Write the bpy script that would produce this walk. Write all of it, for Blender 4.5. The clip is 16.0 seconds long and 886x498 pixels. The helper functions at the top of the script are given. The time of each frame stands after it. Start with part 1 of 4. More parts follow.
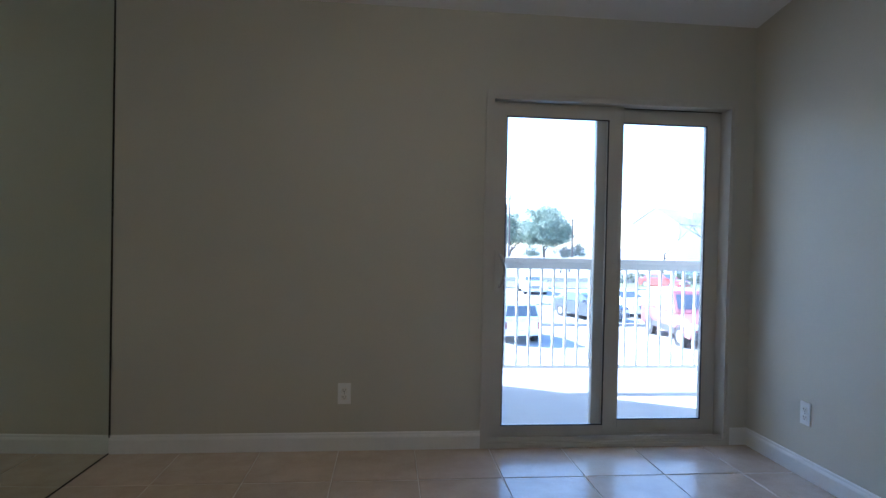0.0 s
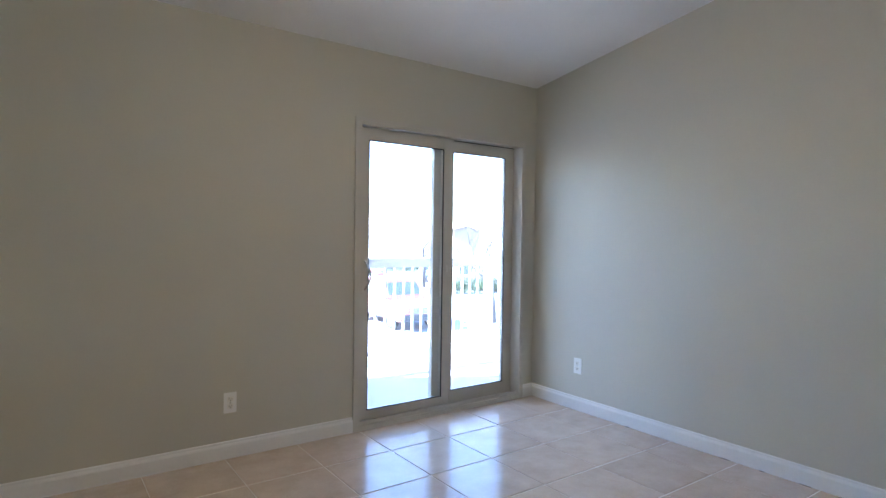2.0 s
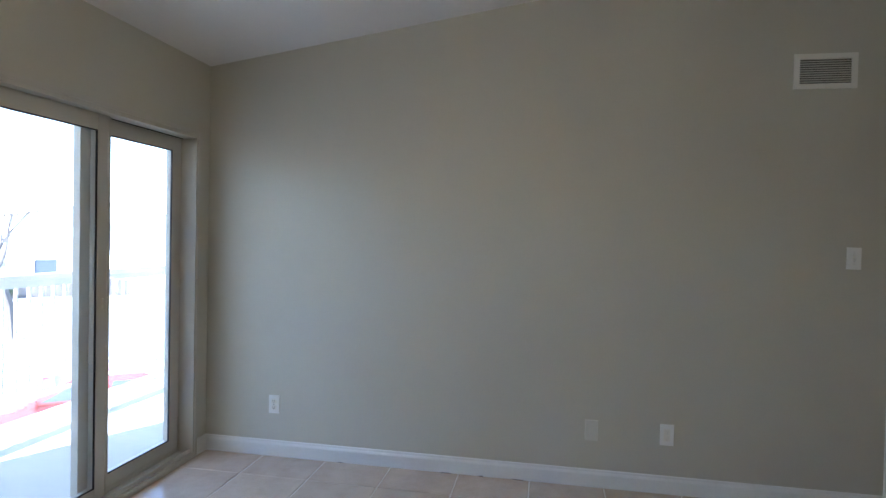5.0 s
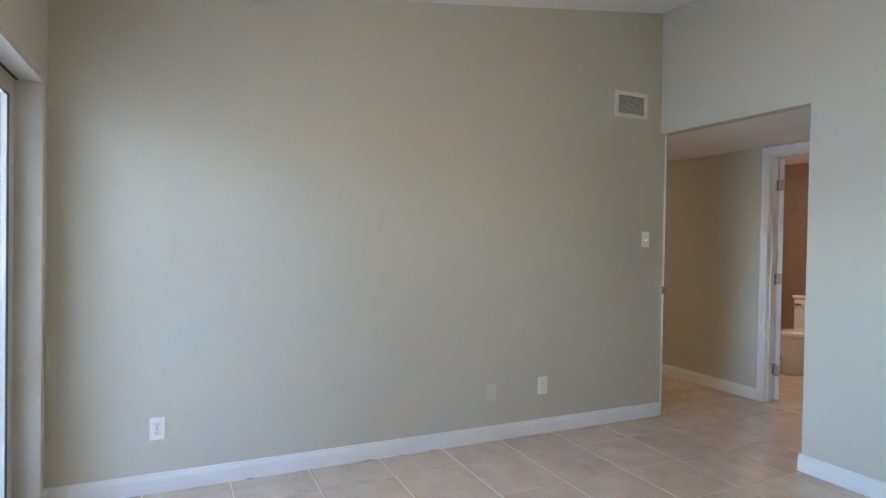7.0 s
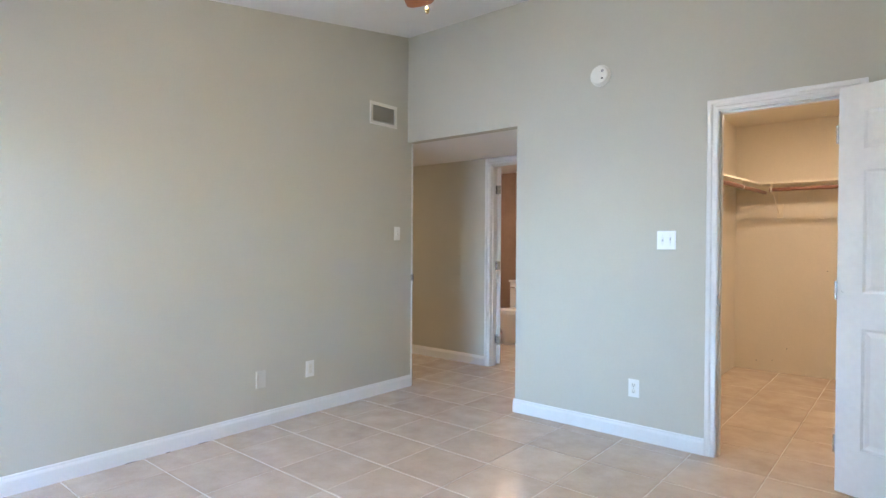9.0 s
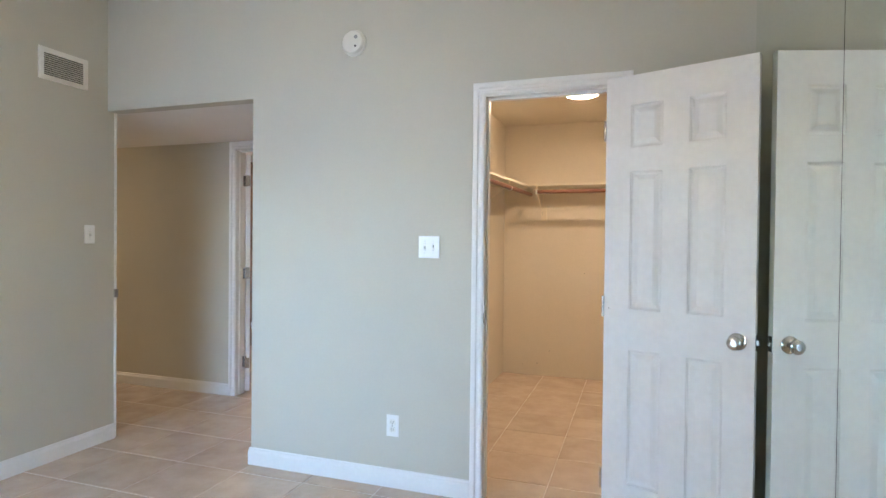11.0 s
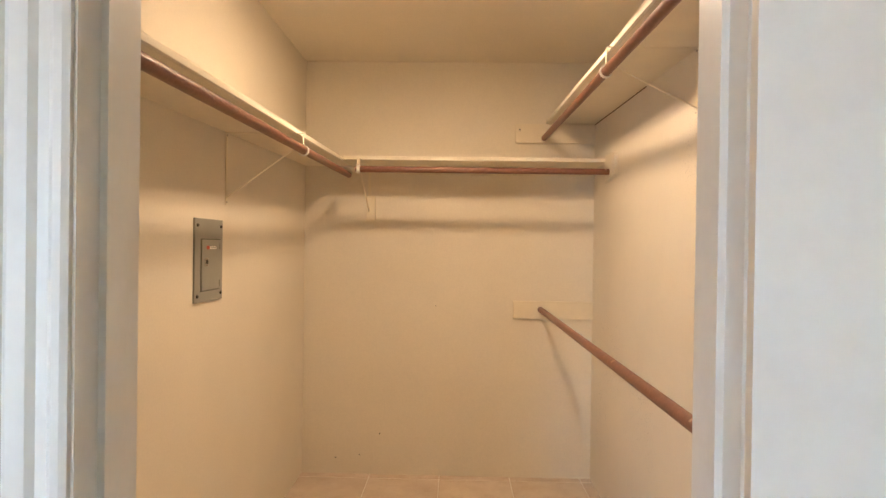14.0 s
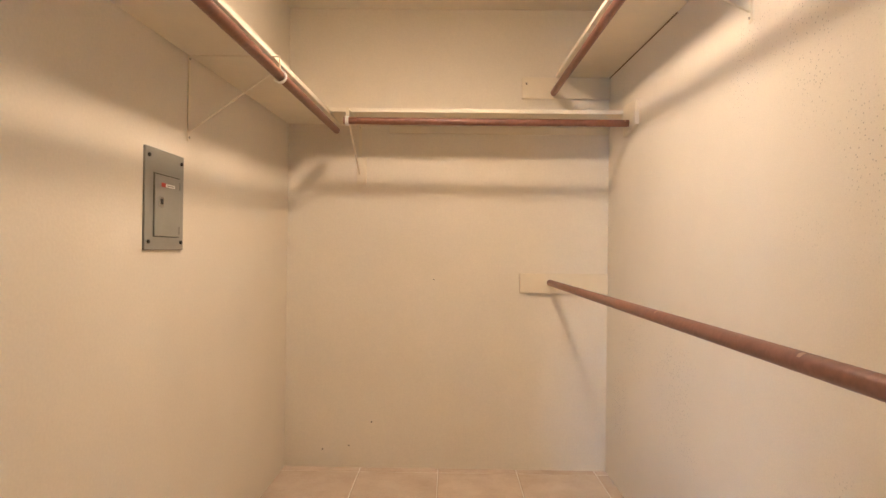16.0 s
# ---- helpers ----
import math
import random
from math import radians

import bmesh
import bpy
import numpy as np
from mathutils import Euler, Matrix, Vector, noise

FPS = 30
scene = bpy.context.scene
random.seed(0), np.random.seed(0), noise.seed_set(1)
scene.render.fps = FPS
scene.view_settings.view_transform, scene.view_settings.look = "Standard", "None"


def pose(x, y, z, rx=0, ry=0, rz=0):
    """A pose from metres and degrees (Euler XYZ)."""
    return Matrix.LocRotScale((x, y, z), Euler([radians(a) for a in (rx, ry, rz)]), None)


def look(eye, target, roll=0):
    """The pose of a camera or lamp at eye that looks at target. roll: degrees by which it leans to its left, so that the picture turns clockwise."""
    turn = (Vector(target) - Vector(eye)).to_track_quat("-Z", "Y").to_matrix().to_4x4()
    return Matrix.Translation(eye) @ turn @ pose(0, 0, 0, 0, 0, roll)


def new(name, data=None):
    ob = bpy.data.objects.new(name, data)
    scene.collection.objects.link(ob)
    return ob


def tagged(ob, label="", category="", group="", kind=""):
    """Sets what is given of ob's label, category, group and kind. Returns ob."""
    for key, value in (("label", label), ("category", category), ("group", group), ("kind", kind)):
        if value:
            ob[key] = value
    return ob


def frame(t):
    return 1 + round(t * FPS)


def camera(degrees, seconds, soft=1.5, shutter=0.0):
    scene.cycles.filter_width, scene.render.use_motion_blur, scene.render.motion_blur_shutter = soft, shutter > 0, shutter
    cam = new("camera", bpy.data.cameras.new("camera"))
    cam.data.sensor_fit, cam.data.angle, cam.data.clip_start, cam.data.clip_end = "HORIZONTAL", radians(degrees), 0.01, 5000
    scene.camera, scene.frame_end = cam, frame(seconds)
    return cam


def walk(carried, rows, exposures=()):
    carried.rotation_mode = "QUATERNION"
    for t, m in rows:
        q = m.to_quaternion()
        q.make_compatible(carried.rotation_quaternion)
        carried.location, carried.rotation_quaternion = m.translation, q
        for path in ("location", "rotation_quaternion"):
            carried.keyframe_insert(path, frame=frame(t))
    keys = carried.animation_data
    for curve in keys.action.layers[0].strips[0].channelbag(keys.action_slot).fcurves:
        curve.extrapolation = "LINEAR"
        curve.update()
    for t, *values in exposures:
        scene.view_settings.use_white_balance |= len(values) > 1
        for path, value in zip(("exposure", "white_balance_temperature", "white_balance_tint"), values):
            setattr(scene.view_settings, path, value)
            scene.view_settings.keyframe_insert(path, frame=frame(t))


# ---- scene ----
cam = camera(76.1, 16.0)
PATH = [
    (0, (-2.122, -3.127, 1.153), (-1.927, -1.137, 1.128), 1.2),
    (0.5, (-2.506, -3.156, 1.151), (-1.984, -1.226, 1.133), 1.1),
    (1, (-2.811, -3.164, 1.161), (-2.003, -1.335, 1.137), 1.1),
    (1.5, (-3.015, -3.16, 1.18), (-2.024, -1.423, 1.14), 0.9),
    (2, (-3.219, -3.237, 1.246), (-2.052, -1.613, 1.207), 0.8),
    (2.5, (-3.318, -3.295, 1.324), (-2.081, -1.724, 1.278), 0.8),
    (3, (-3.347, -3.308, 1.333), (-2.02, -1.812, 1.287), 0.6),
    (3.5, (-3.279, -3.154, 1.356), (-1.817, -1.79, 1.309), 0.5),
    (4, (-3.246, -2.857, 1.383), (-1.581, -1.749, 1.328), 0.6),
    (4.5, (-3.296, -2.506, 1.4), (-1.436, -1.773, 1.349), 1.0),
    (7, (-3.168, -0.554, 1.29), (-1.357, -1.403, 1.262), 1.0),
    (7.5, (-3.331, -0.33, 1.324), (-1.648, -1.41, 1.284), 0.8),
    (8, (-3.436, -0.3, 1.316), (-1.867, -1.54, 1.281), 0.5),
    (8.5, (-3.417, -0.26, 1.271), (-2.002, -1.674, 1.245), 0.5),
    (9, (-3.388, -0.26, 1.243), (-2.104, -1.794, 1.225), 0.4),
    (9.5, (-3.377, -0.292, 1.248), (-2.234, -1.932, 1.226), 0.4),
    (10, (-3.373, -0.457, 1.272), (-2.368, -2.185, 1.243), 0.2),
    (12.3, (-2.889, -2.162, 1.328), (-2.717, -4.154, 1.299), 1.0),
    (12.5, (-2.861, -2.33, 1.332), (-2.739, -4.325, 1.296), 0.9),
    (13, (-2.852, -2.736, 1.338), (-2.792, -4.734, 1.302), 0.8),
    (13.5, (-2.854, -3.079, 1.343), (-2.815, -5.078, 1.325), 0.8),
    (14, (-2.861, -3.288, 1.371), (-2.817, -5.288, 1.359), 0.8),
    (14.5, (-2.846, -3.446, 1.362), (-2.804, -5.445, 1.355), 0.7),
    (15, (-2.836, -3.547, 1.282), (-2.801, -5.546, 1.281), 0.7),
    (15.5, (-2.842, -3.604, 1.206), (-2.81, -5.604, 1.209), 0.7),
    (16, (-2.829, -3.621, 1.164), (-2.807, -5.621, 1.171), 0.7),
]
EXPOSURES = [(0.0, 2.77, 5050, 12), (0.5, 3.10, 5050, 12), (1.0, 3.42, 5200, 12), (2.0, 3.8, 5220, 14), (3.0, 3.85, 5290, 14), (4.0, 3.66, 5300, 12), (4.6, 3.38, 5330, 12), (6.8, 4.03, 5500, 12), (7.5, 4.40, 5500, 12), (9.0, 4.68, 5430, 12), (10.0, 4.74, 5430, 12), (12.5, 4.38, 5820, 12), (13.5, 4.52, 6000, 12), (14.5, 4.80, 5950, 14), (15.0, 4.85, 5700, 14), (16.0, 4.85, 5380, 14)]
walk(cam, [(t, look(eye, target, roll)) for t, eye, target, roll in PATH], EXPOSURES)

# ---- plan, in metres: x = 0 is the long plain wall, y = 0 the wall with the sliding door ----
YC = -3.825           # face of the wall with the closet door
CEIL0, CEIL1 = 2.438, 3.02   # vaulted ceiling at y = 0 and at y = YC
MIR0, MIR1 = -3.56, -3.69    # face of the mirrored wall at y = 0 and at y = YC
HALL_Y, HALL_X, HALL_Z = -4.97, -1.112, 2.117
CLO_L, CLO_R, CLO_Y, CLO_Z = -1.958, -3.676, -6.655, 2.46
DOOR_L, DOOR_R, DOOR_Z = -2.485, -3.143, 2.046
SL_L, SL_R, SL_Z = -1.576, -0.128, 1.992
GROUND = -2.9

# ---- world and sun ----
SUN_TO = Vector((-0.70, 0.355, 0.62)).normalized()
world = bpy.data.worlds.new("sky")
scene.world = world
world.use_nodes = True
wn = world.node_tree.nodes
sky = wn.new("ShaderNodeTexSky")
sky.sky_type = "NISHITA"
sky.sun_disc = False
sky.air_density, sky.dust_density, sky.ozone_density = 1.0, 0.3, 2.5
sky.sun_elevation = math.asin(SUN_TO.z)
sky.sun_rotation = math.atan2(SUN_TO.x, SUN_TO.y)
world.node_tree.links.new(sky.outputs[0], wn["Background"].inputs[0])
wn["Background"].inputs[1].default_value = 0.15
sun = new("sun", bpy.data.lights.new("sun", "SUN"))
sun.data.energy, sun.data.angle, sun.data.color = 4.0, radians(0.5), (1.0, 0.95, 0.88)
sun.matrix_world = look(SUN_TO * 50, (0, 0, 0))

# lamp added in the sliding door for skylight, narrowed and turned to the closet
dl = bpy.data.lights.new("window_fill_lamp", "AREA")
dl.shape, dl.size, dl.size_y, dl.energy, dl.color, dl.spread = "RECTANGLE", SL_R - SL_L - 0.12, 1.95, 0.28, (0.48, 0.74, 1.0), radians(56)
new("window_fill_lamp", dl).matrix_world = look(((SL_L + SL_R) / 2, -0.02, 1.03), ((SL_L + SL_R) / 2 - 1.25, -5.5, 0.85))


# ---- materials ----
def mat(name, color, rough=0.5, metal=0.0, var=0.0, scale=8.0, fine=0.0, fine_scale=300.0, bump=0.0, bump_scale=120.0, coat=0.0, second=None, emit=None, piece=0.0, spec=0.5, pits=0.0):
    """A painted, stained or cast surface: base colour with broad mottling, fine grain, relief and a variation from piece to piece."""
    m = bpy.data.materials.new(name)
    m.use_nodes = True
    nt = m.node_tree
    n, l = nt.nodes, nt.links
    b = n["Principled BSDF"]
    b.inputs["Base Color"].default_value = (*color, 1)
    b.inputs["Roughness"].default_value = rough
    b.inputs["Metallic"].default_value = metal
    b.inputs["Coat Weight"].default_value = coat
    b.inputs["Specular IOR Level"].default_value = spec
    if emit:
        b.inputs["Emission Color"].default_value = (*emit[:3], 1)
        b.inputs["Emission Strength"].default_value = emit[3]
    co = n.new("ShaderNodeTexCoord").outputs["Object"]
    if piece:
        shift = n.new("ShaderNodeVectorMath")
        shift.operation = "ADD"
        info = n.new("ShaderNodeObjectInfo")
        big = n.new("ShaderNodeVectorMath")
        big.operation = "SCALE"
        l.new(info.outputs["Location"], big.inputs[0])
        big.inputs[3].default_value = 3.7
        l.new(co, shift.inputs[0])
        l.new(big.outputs[0], shift.inputs[1])
        co = shift.outputs[0]
    col = None
    if var or second:
        tex = n.new("ShaderNodeTexNoise")
        tex.inputs["Scale"].default_value, tex.inputs["Detail"].default_value, tex.inputs["Roughness"].default_value = scale, 6, 0.6
        l.new(co, tex.inputs["Vector"])
        ramp = n.new("ShaderNodeMapRange")
        ramp.inputs[1].default_value, ramp.inputs[2].default_value = 0.3, 0.7
        l.new(tex.outputs["Fac"], ramp.inputs[0])
        mix = n.new("ShaderNodeMix")
        mix.data_type = "RGBA"
        other = second or [min(1, c * (1 + var)) for c in color]
        base = color if second else [c * (1 - var) for c in color]
        mix.inputs[6].default_value = (*base, 1)
        mix.inputs[7].default_value = (*other, 1)
        l.new(ramp.outputs[0], mix.inputs[0])
        col = mix.outputs[2]
        rr = n.new("ShaderNodeMapRange")
        rr.inputs[3].default_value, rr.inputs[4].default_value = rough * 0.85, min(1, rough * 1.15)
        l.new(tex.outputs["Fac"], rr.inputs[0])
        l.new(rr.outputs[0], b.inputs["Roughness"])
    if fine or piece:
        hsv = n.new("ShaderNodeHueSaturation")
        if col:
            l.new(col, hsv.inputs["Color"])
        else:
            hsv.inputs["Color"].default_value = (*color, 1)
        src = None
        if fine:
            t2 = n.new("ShaderNodeTexNoise")
            t2.inputs["Scale"].default_value, t2.inputs["Detail"].default_value = fine_scale, 3
            l.new(co, t2.inputs["Vector"])
            mr = n.new("ShaderNodeMapRange")
            mr.inputs[1].default_value, mr.inputs[2].default_value = 0.3, 0.7
            mr.inputs[3].default_value, mr.inputs[4].default_value = 1 - fine, 1 + fine
            l.new(t2.outputs["Fac"], mr.inputs[0])
            src = mr.outputs[0]
        if piece:
            mp = n.new("ShaderNodeMapRange")
            mp.inputs[3].default_value, mp.inputs[4].default_value = 1 - piece, 1 + piece
            l.new(n.new("ShaderNodeObjectInfo").outputs["Random"], mp.inputs[0])
            if src:
                mul = n.new("ShaderNodeMath")
                mul.operation = "MULTIPLY"
                l.new(src, mul.inputs[0])
                l.new(mp.outputs[0], mul.inputs[1])
                src = mul.outputs[0]
            else:
                src = mp.outputs[0]
        l.new(src, hsv.inputs["Value"])
        col = hsv.outputs[0]
    if pits:
        # small dark chips, thick in some patches and absent in others
        dots, patch = n.new("ShaderNodeTexVoronoi"), n.new("ShaderNodeTexNoise")
        dots.inputs["Scale"].default_value, patch.inputs["Scale"].default_value = 95, 2.3
        l.new(co, dots.inputs["Vector"])
        l.new(co, patch.inputs["Vector"])
        near, some, both, chip = n.new("ShaderNodeMapRange"), n.new("ShaderNodeMapRange"), n.new("ShaderNodeMath"), n.new("ShaderNodeMix")
        near.inputs[1].default_value, near.inputs[2].default_value, near.inputs[3].default_value, near.inputs[4].default_value = 0.12, 0.24, 1, 0
        some.inputs[1].default_value, some.inputs[2].default_value = 0.50, 0.68
        both.operation, chip.data_type = "MULTIPLY", "RGBA"
        l.new(dots.outputs["Distance"], near.inputs[0])
        l.new(patch.outputs["Fac"], some.inputs[0])
        l.new(near.outputs[0], both.inputs[0])
        l.new(some.outputs[0], both.inputs[1])
        l.new(both.outputs[0], chip.inputs[0])
        l.new(col, chip.inputs[6])
        chip.inputs[7].default_value = (*[c * (1 - pits) for c in color], 1)
        col = chip.outputs[2]
    if col:
        l.new(col, b.inputs["Base Color"])
    if bump:
        t3 = n.new("ShaderNodeTexNoise")
        t3.inputs["Scale"].default_value, t3.inputs["Detail"].default_value = bump_scale, 4
        l.new(co, t3.inputs["Vector"])
        bp = n.new("ShaderNodeBump")
        bp.inputs["Strength"].default_value, bp.inputs["Distance"].default_value = bump, 0.004
        l.new(t3.outputs["Fac"], bp.inputs["Height"])
        l.new(bp.outputs[0], b.inputs["Normal"])
    return m


def glass_mat(name, tint=(1, 1, 1)):
    m = bpy.data.materials.new(name)
    m.use_nodes = True
    n, l = m.node_tree.nodes, m.node_tree.links
    n.remove(n["Principled BSDF"])
    tr, gl, fr, mix = n.new("ShaderNodeBsdfTransparent"), n.new("ShaderNodeBsdfGlossy"), n.new("ShaderNodeLayerWeight"), n.new("ShaderNodeMixShader")
    tr.inputs[0].default_value = (*tint, 1)
    gl.inputs["Roughness"].default_value = 0.02
    pw, gain = n.new("ShaderNodeMath"), n.new("ShaderNodeMapRange")
    pw.operation = "POWER"
    pw.inputs[1].default_value = 4.0
    l.new(fr.outputs["Facing"], pw.inputs[0])
    l.new(pw.outputs[0], gain.inputs[0])
    gain.inputs[3].default_value, gain.inputs[4].default_value = 0.04, 0.9
    l.new(gain.outputs[0], mix.inputs[0])
    l.new(tr.outputs[0], mix.inputs[1])
    l.new(gl.outputs[0], mix.inputs[2])
    l.new(mix.outputs[0], n["Material Output"].inputs[0])
    return m


PAINT = mat("greige_wall_paint", (0.56, 0.54, 0.455), 0.6, var=0.025, scale=1.5, fine=0.012, fine_scale=90, bump=0.14, bump_scale=110)
CEIL = mat("white_ceiling_paint", (0.84, 0.825, 0.80), 0.85, var=0.02, scale=2, fine=0.03, fine_scale=160, bump=0.4, bump_scale=160)
TRIM = mat("white_trim_paint", (0.80, 0.80, 0.78), 0.35, var=0.02, scale=5, fine=0.015, fine_scale=60, bump=0.05, bump_scale=60)
DOORP = mat("white_door_paint", (0.78, 0.78, 0.765), 0.4, var=0.03, scale=4, fine=0.02, fine_scale=40, bump=0.06, bump_scale=220)
CREAM = mat("cream_closet_paint", (0.75, 0.69, 0.57), 0.7, var=0.03, scale=2.2, fine=0.025, fine_scale=120, bump=0.13, bump_scale=130)
ROUGHCREAM = mat("rough_cream_closet_paint", (0.72, 0.66, 0.545), 0.75, var=0.03, scale=2.2, fine=0.03, fine_scale=260, bump=0.10, bump_scale=150, pits=0.55)
CREAMT = mat("cream_shelf_paint", (0.78, 0.705, 0.545), 0.5, var=0.04, scale=7, fine=0.02, bump=0.08, bump_scale=90)
TILE = mat("beige_ceramic_tile", (0.55, 0.44, 0.34), 0.21, second=(0.68, 0.575, 0.465), scale=5.5, fine=0.05, fine_scale=140, bump=0.05, bump_scale=35, piece=0.05)
GROUT = mat("pale_grout", (0.60, 0.53, 0.45), 0.85, second=(0.85, 0.82, 0.76), scale=1.6, fine=0.08, fine_scale=400, bump=0.4, bump_scale=500)
VINYL = mat("almond_vinyl_frame", (0.56, 0.535, 0.47), 0.4, var=0.03, scale=6, fine=0.015, bump=0.03)
SEAL = mat("dark_rubber_seal", (0.02, 0.02, 0.025), 0.6)
PLASTIC = mat("white_plastic", (0.83, 0.83, 0.80), 0.3, var=0.01, scale=20)
PLASTICW = mat("warm_white_plastic", (0.80, 0.78, 0.71), 0.4, var=0.02, scale=20)
SLOT = mat("dark_slot", (0.03, 0.03, 0.03), 0.6)
CHROME = mat("satin_nickel", (0.60, 0.61, 0.62), 0.22, metal=1.0, fine=0.05, fine_scale=200)
BRASS = mat("polished_brass", (0.75, 0.58, 0.25), 0.2, metal=1.0)
STEEL = mat("grey_panel_enamel", (0.30, 0.30, 0.265), 0.45, metal=0.2, var=0.06, scale=12, fine=0.04, bump=0.05)
ROD = mat("brown_painted_rod", (0.165, 0.068, 0.042), 0.42, second=(0.225, 0.098, 0.062), scale=14, fine=0.12, fine_scale=80, bump=0.05)
BLADE = mat("reddish_wood_veneer", (0.30, 0.11, 0.045), 0.4, second=(0.38, 0.16, 0.07), scale=9, fine=0.1, fine_scale=120)
FROST = mat("lit_frosted_glass_bowl", (0.85, 0.83, 0.78), 0.35, emit=(1.0, 0.77, 0.50, 4.7))
PORCELAIN = mat("glazed_porcelain", (0.82, 0.80, 0.76), 0.12, coat=0.5)
BATH = mat("brown_bath_tile", (0.26, 0.17, 0.115), 0.3, second=(0.32, 0.22, 0.155), scale=4, fine=0.06, bump=0.05)
MIRROR = mat("silvered_mirror", (0.80, 0.86, 0.80), 0.0, metal=1.0)
GLASS = glass_mat("window_glass", (0.97, 0.98, 0.98))
CONCRETE = mat("pale_concrete", (0.42, 0.41, 0.39), 0.85, var=0.12, scale=1.3, fine=0.08, fine_scale=60, bump=0.3, bump_scale=80)
ASPHALT = mat("worn_parking_concrete", (0.30, 0.29, 0.275), 0.9, var=0.15, scale=0.35, fine=0.1, fine_scale=12, bump=0.2, bump_scale=30)
WHITEP = mat("white_exterior_paint", (0.72, 0.71, 0.68), 0.5, var=0.04, scale=2, fine=0.03)
LAMP = mat("led_lens", (0.9, 0.9, 0.9), 0.4, emit=(1.0, 0.69, 0.405, 7.2))


GREYINK = mat("grey_legend_ink", (0.35, 0.35, 0.34), 0.6)


# ---- building helpers ----
def box(bm, x0, x1, y0, y1, z0, z1):
    vs = [bm.verts.new((x, y, z)) for x in sorted((x0, x1)) for y in sorted((y0, y1)) for z in sorted((z0, z1))]
    for f in ((0, 1, 3, 2), (4, 6, 7, 5), (0, 4, 5, 1), (2, 3, 7, 6), (0, 2, 6, 4), (1, 5, 7, 3)):
        bm.faces.new([vs[i] for i in f])
    return vs


def bevel(bm, width, segments=1):
    bmesh.ops.bevel(bm, geom=bm.edges[:], offset=width, segments=segments, affect="EDGES", profile=0.6, clamp_overlap=True)


def block(x0, x1, y0, y1, z0, z1, r=0.0, seg=2):
    bm = bmesh.new()
    box(bm, x0, x1, y0, y1, z0, z1)
    if r:
        bevel(bm, r, seg)
    return bm


def blocks(*rows):
    bm = bmesh.new()
    for r in rows:
        box(bm, *r)
    return bm


def tube(a, b, r, seg=20, r2=None, cap=True):
    """A round bar from a to b."""
    bm = bmesh.new()
    a, b = Vector(a), Vector(b)
    m = Matrix.Translation((a + b) / 2) @ (b - a).to_track_quat("Z", "Y").to_matrix().to_4x4()
    bmesh.ops.create_cone(bm, cap_ends=cap, segments=seg, radius1=r, radius2=r if r2 is None else r2, depth=(b - a).length, matrix=m)
    return bm


def lathe(profile, seg=32, m=None):
    """A turned body from (radius, height) pairs round z."""
    bm = bmesh.new()
    rings = []
    for r, z in profile:
        if r < 1e-5:
            rings.append([bm.verts.new((0, 0, z))])
        else:
            rings.append([bm.verts.new((r * math.cos(2 * math.pi * i / seg), r * math.sin(2 * math.pi * i / seg), z)) for i in range(seg)])
    for p, q in zip(rings, rings[1:]):
        for i in range(seg):
            j = (i + 1) % seg
            if len(p) == 1 and len(q) > 1:
                bm.faces.new((p[0], q[j], q[i]))
            elif len(q) == 1 and len(p) > 1:
                bm.faces.new((p[i], p[j], q[0]))
            elif len(p) > 1:
                bm.faces.new((p[i], p[j], q[j], q[i]))
    bmesh.ops.recalc_face_normals(bm, faces=bm.faces[:])
    if m is not None:
        bm.transform(m)
    return bm


def prism(points, axis, a, b):
    """A flat outline of two coordinates, drawn out along an axis from a to b."""
    bm = bmesh.new()
    def at(p, c):
        return {"x": (c, p[0], p[1]), "y": (p[0], c, p[1]), "z": (p[0], p[1], c)}[axis]
    lo, hi = [bm.verts.new(at(p, a)) for p in points], [bm.verts.new(at(p, b)) for p in points]
    bm.faces.new(lo), bm.faces.new(hi[::-1])
    for i in range(len(points)):
        j = (i + 1) % len(points)
        bm.faces.new((lo[j], lo[i], hi[i], hi[j]))
    bmesh.ops.recalc_face_normals(bm, faces=bm.faces[:])
    return bm


def sweep(profile, path, closed=False):
    """A bar of round or shaped section along a path of points: profile is a radius."""
    bm = bmesh.new()
    seg, rings = 10, []
    pts = [Vector(p) for p in path]
    for i, p in enumerate(pts):
        d = (pts[min(i + 1, len(pts) - 1)] - pts[max(i - 1, 0)]).normalized()
        m = d.to_track_quat("Z", "Y").to_matrix()
        rings.append([bm.verts.new(p + m @ Vector((profile * math.cos(2 * math.pi * k / seg), profile * math.sin(2 * math.pi * k / seg), 0))) for k in range(seg)])
    for p, q in zip(rings, rings[1:]):
        for i in range(seg):
            j = (i + 1) % seg
            bm.faces.new((p[i], p[j], q[j], q[i]))
    bm.faces.new(rings[0][::-1]), bm.faces.new(rings[-1])
    return bm


def part(name, bm, material, parent=None, label="", smooth=False, m=None):
    """Links a bmesh as one mesh object, under a thing or a part where one is given."""
    me = bpy.data.meshes.new(name)
    bmesh.ops.recalc_face_normals(bm, faces=bm.faces[:])
    bm.to_mesh(me)
    bm.free()
    me.materials.append(material)
    if smooth:
        me.polygons.foreach_set("use_smooth", [True] * len(me.polygons))
        me.set_sharp_from_angle(angle=radians(40))
    ob = new(name, me)
    if parent is not None:
        ob.parent = parent
    if m is not None:
        ob.matrix_basis = m
    if label:
        tagged(ob, label)
    return ob


def thing(name, label, category, m=None, group=""):
    ob = new(name)
    ob.empty_display_size = 0.1
    if m is not None:
        ob.matrix_basis = m
    return tagged(ob, label, category, group)


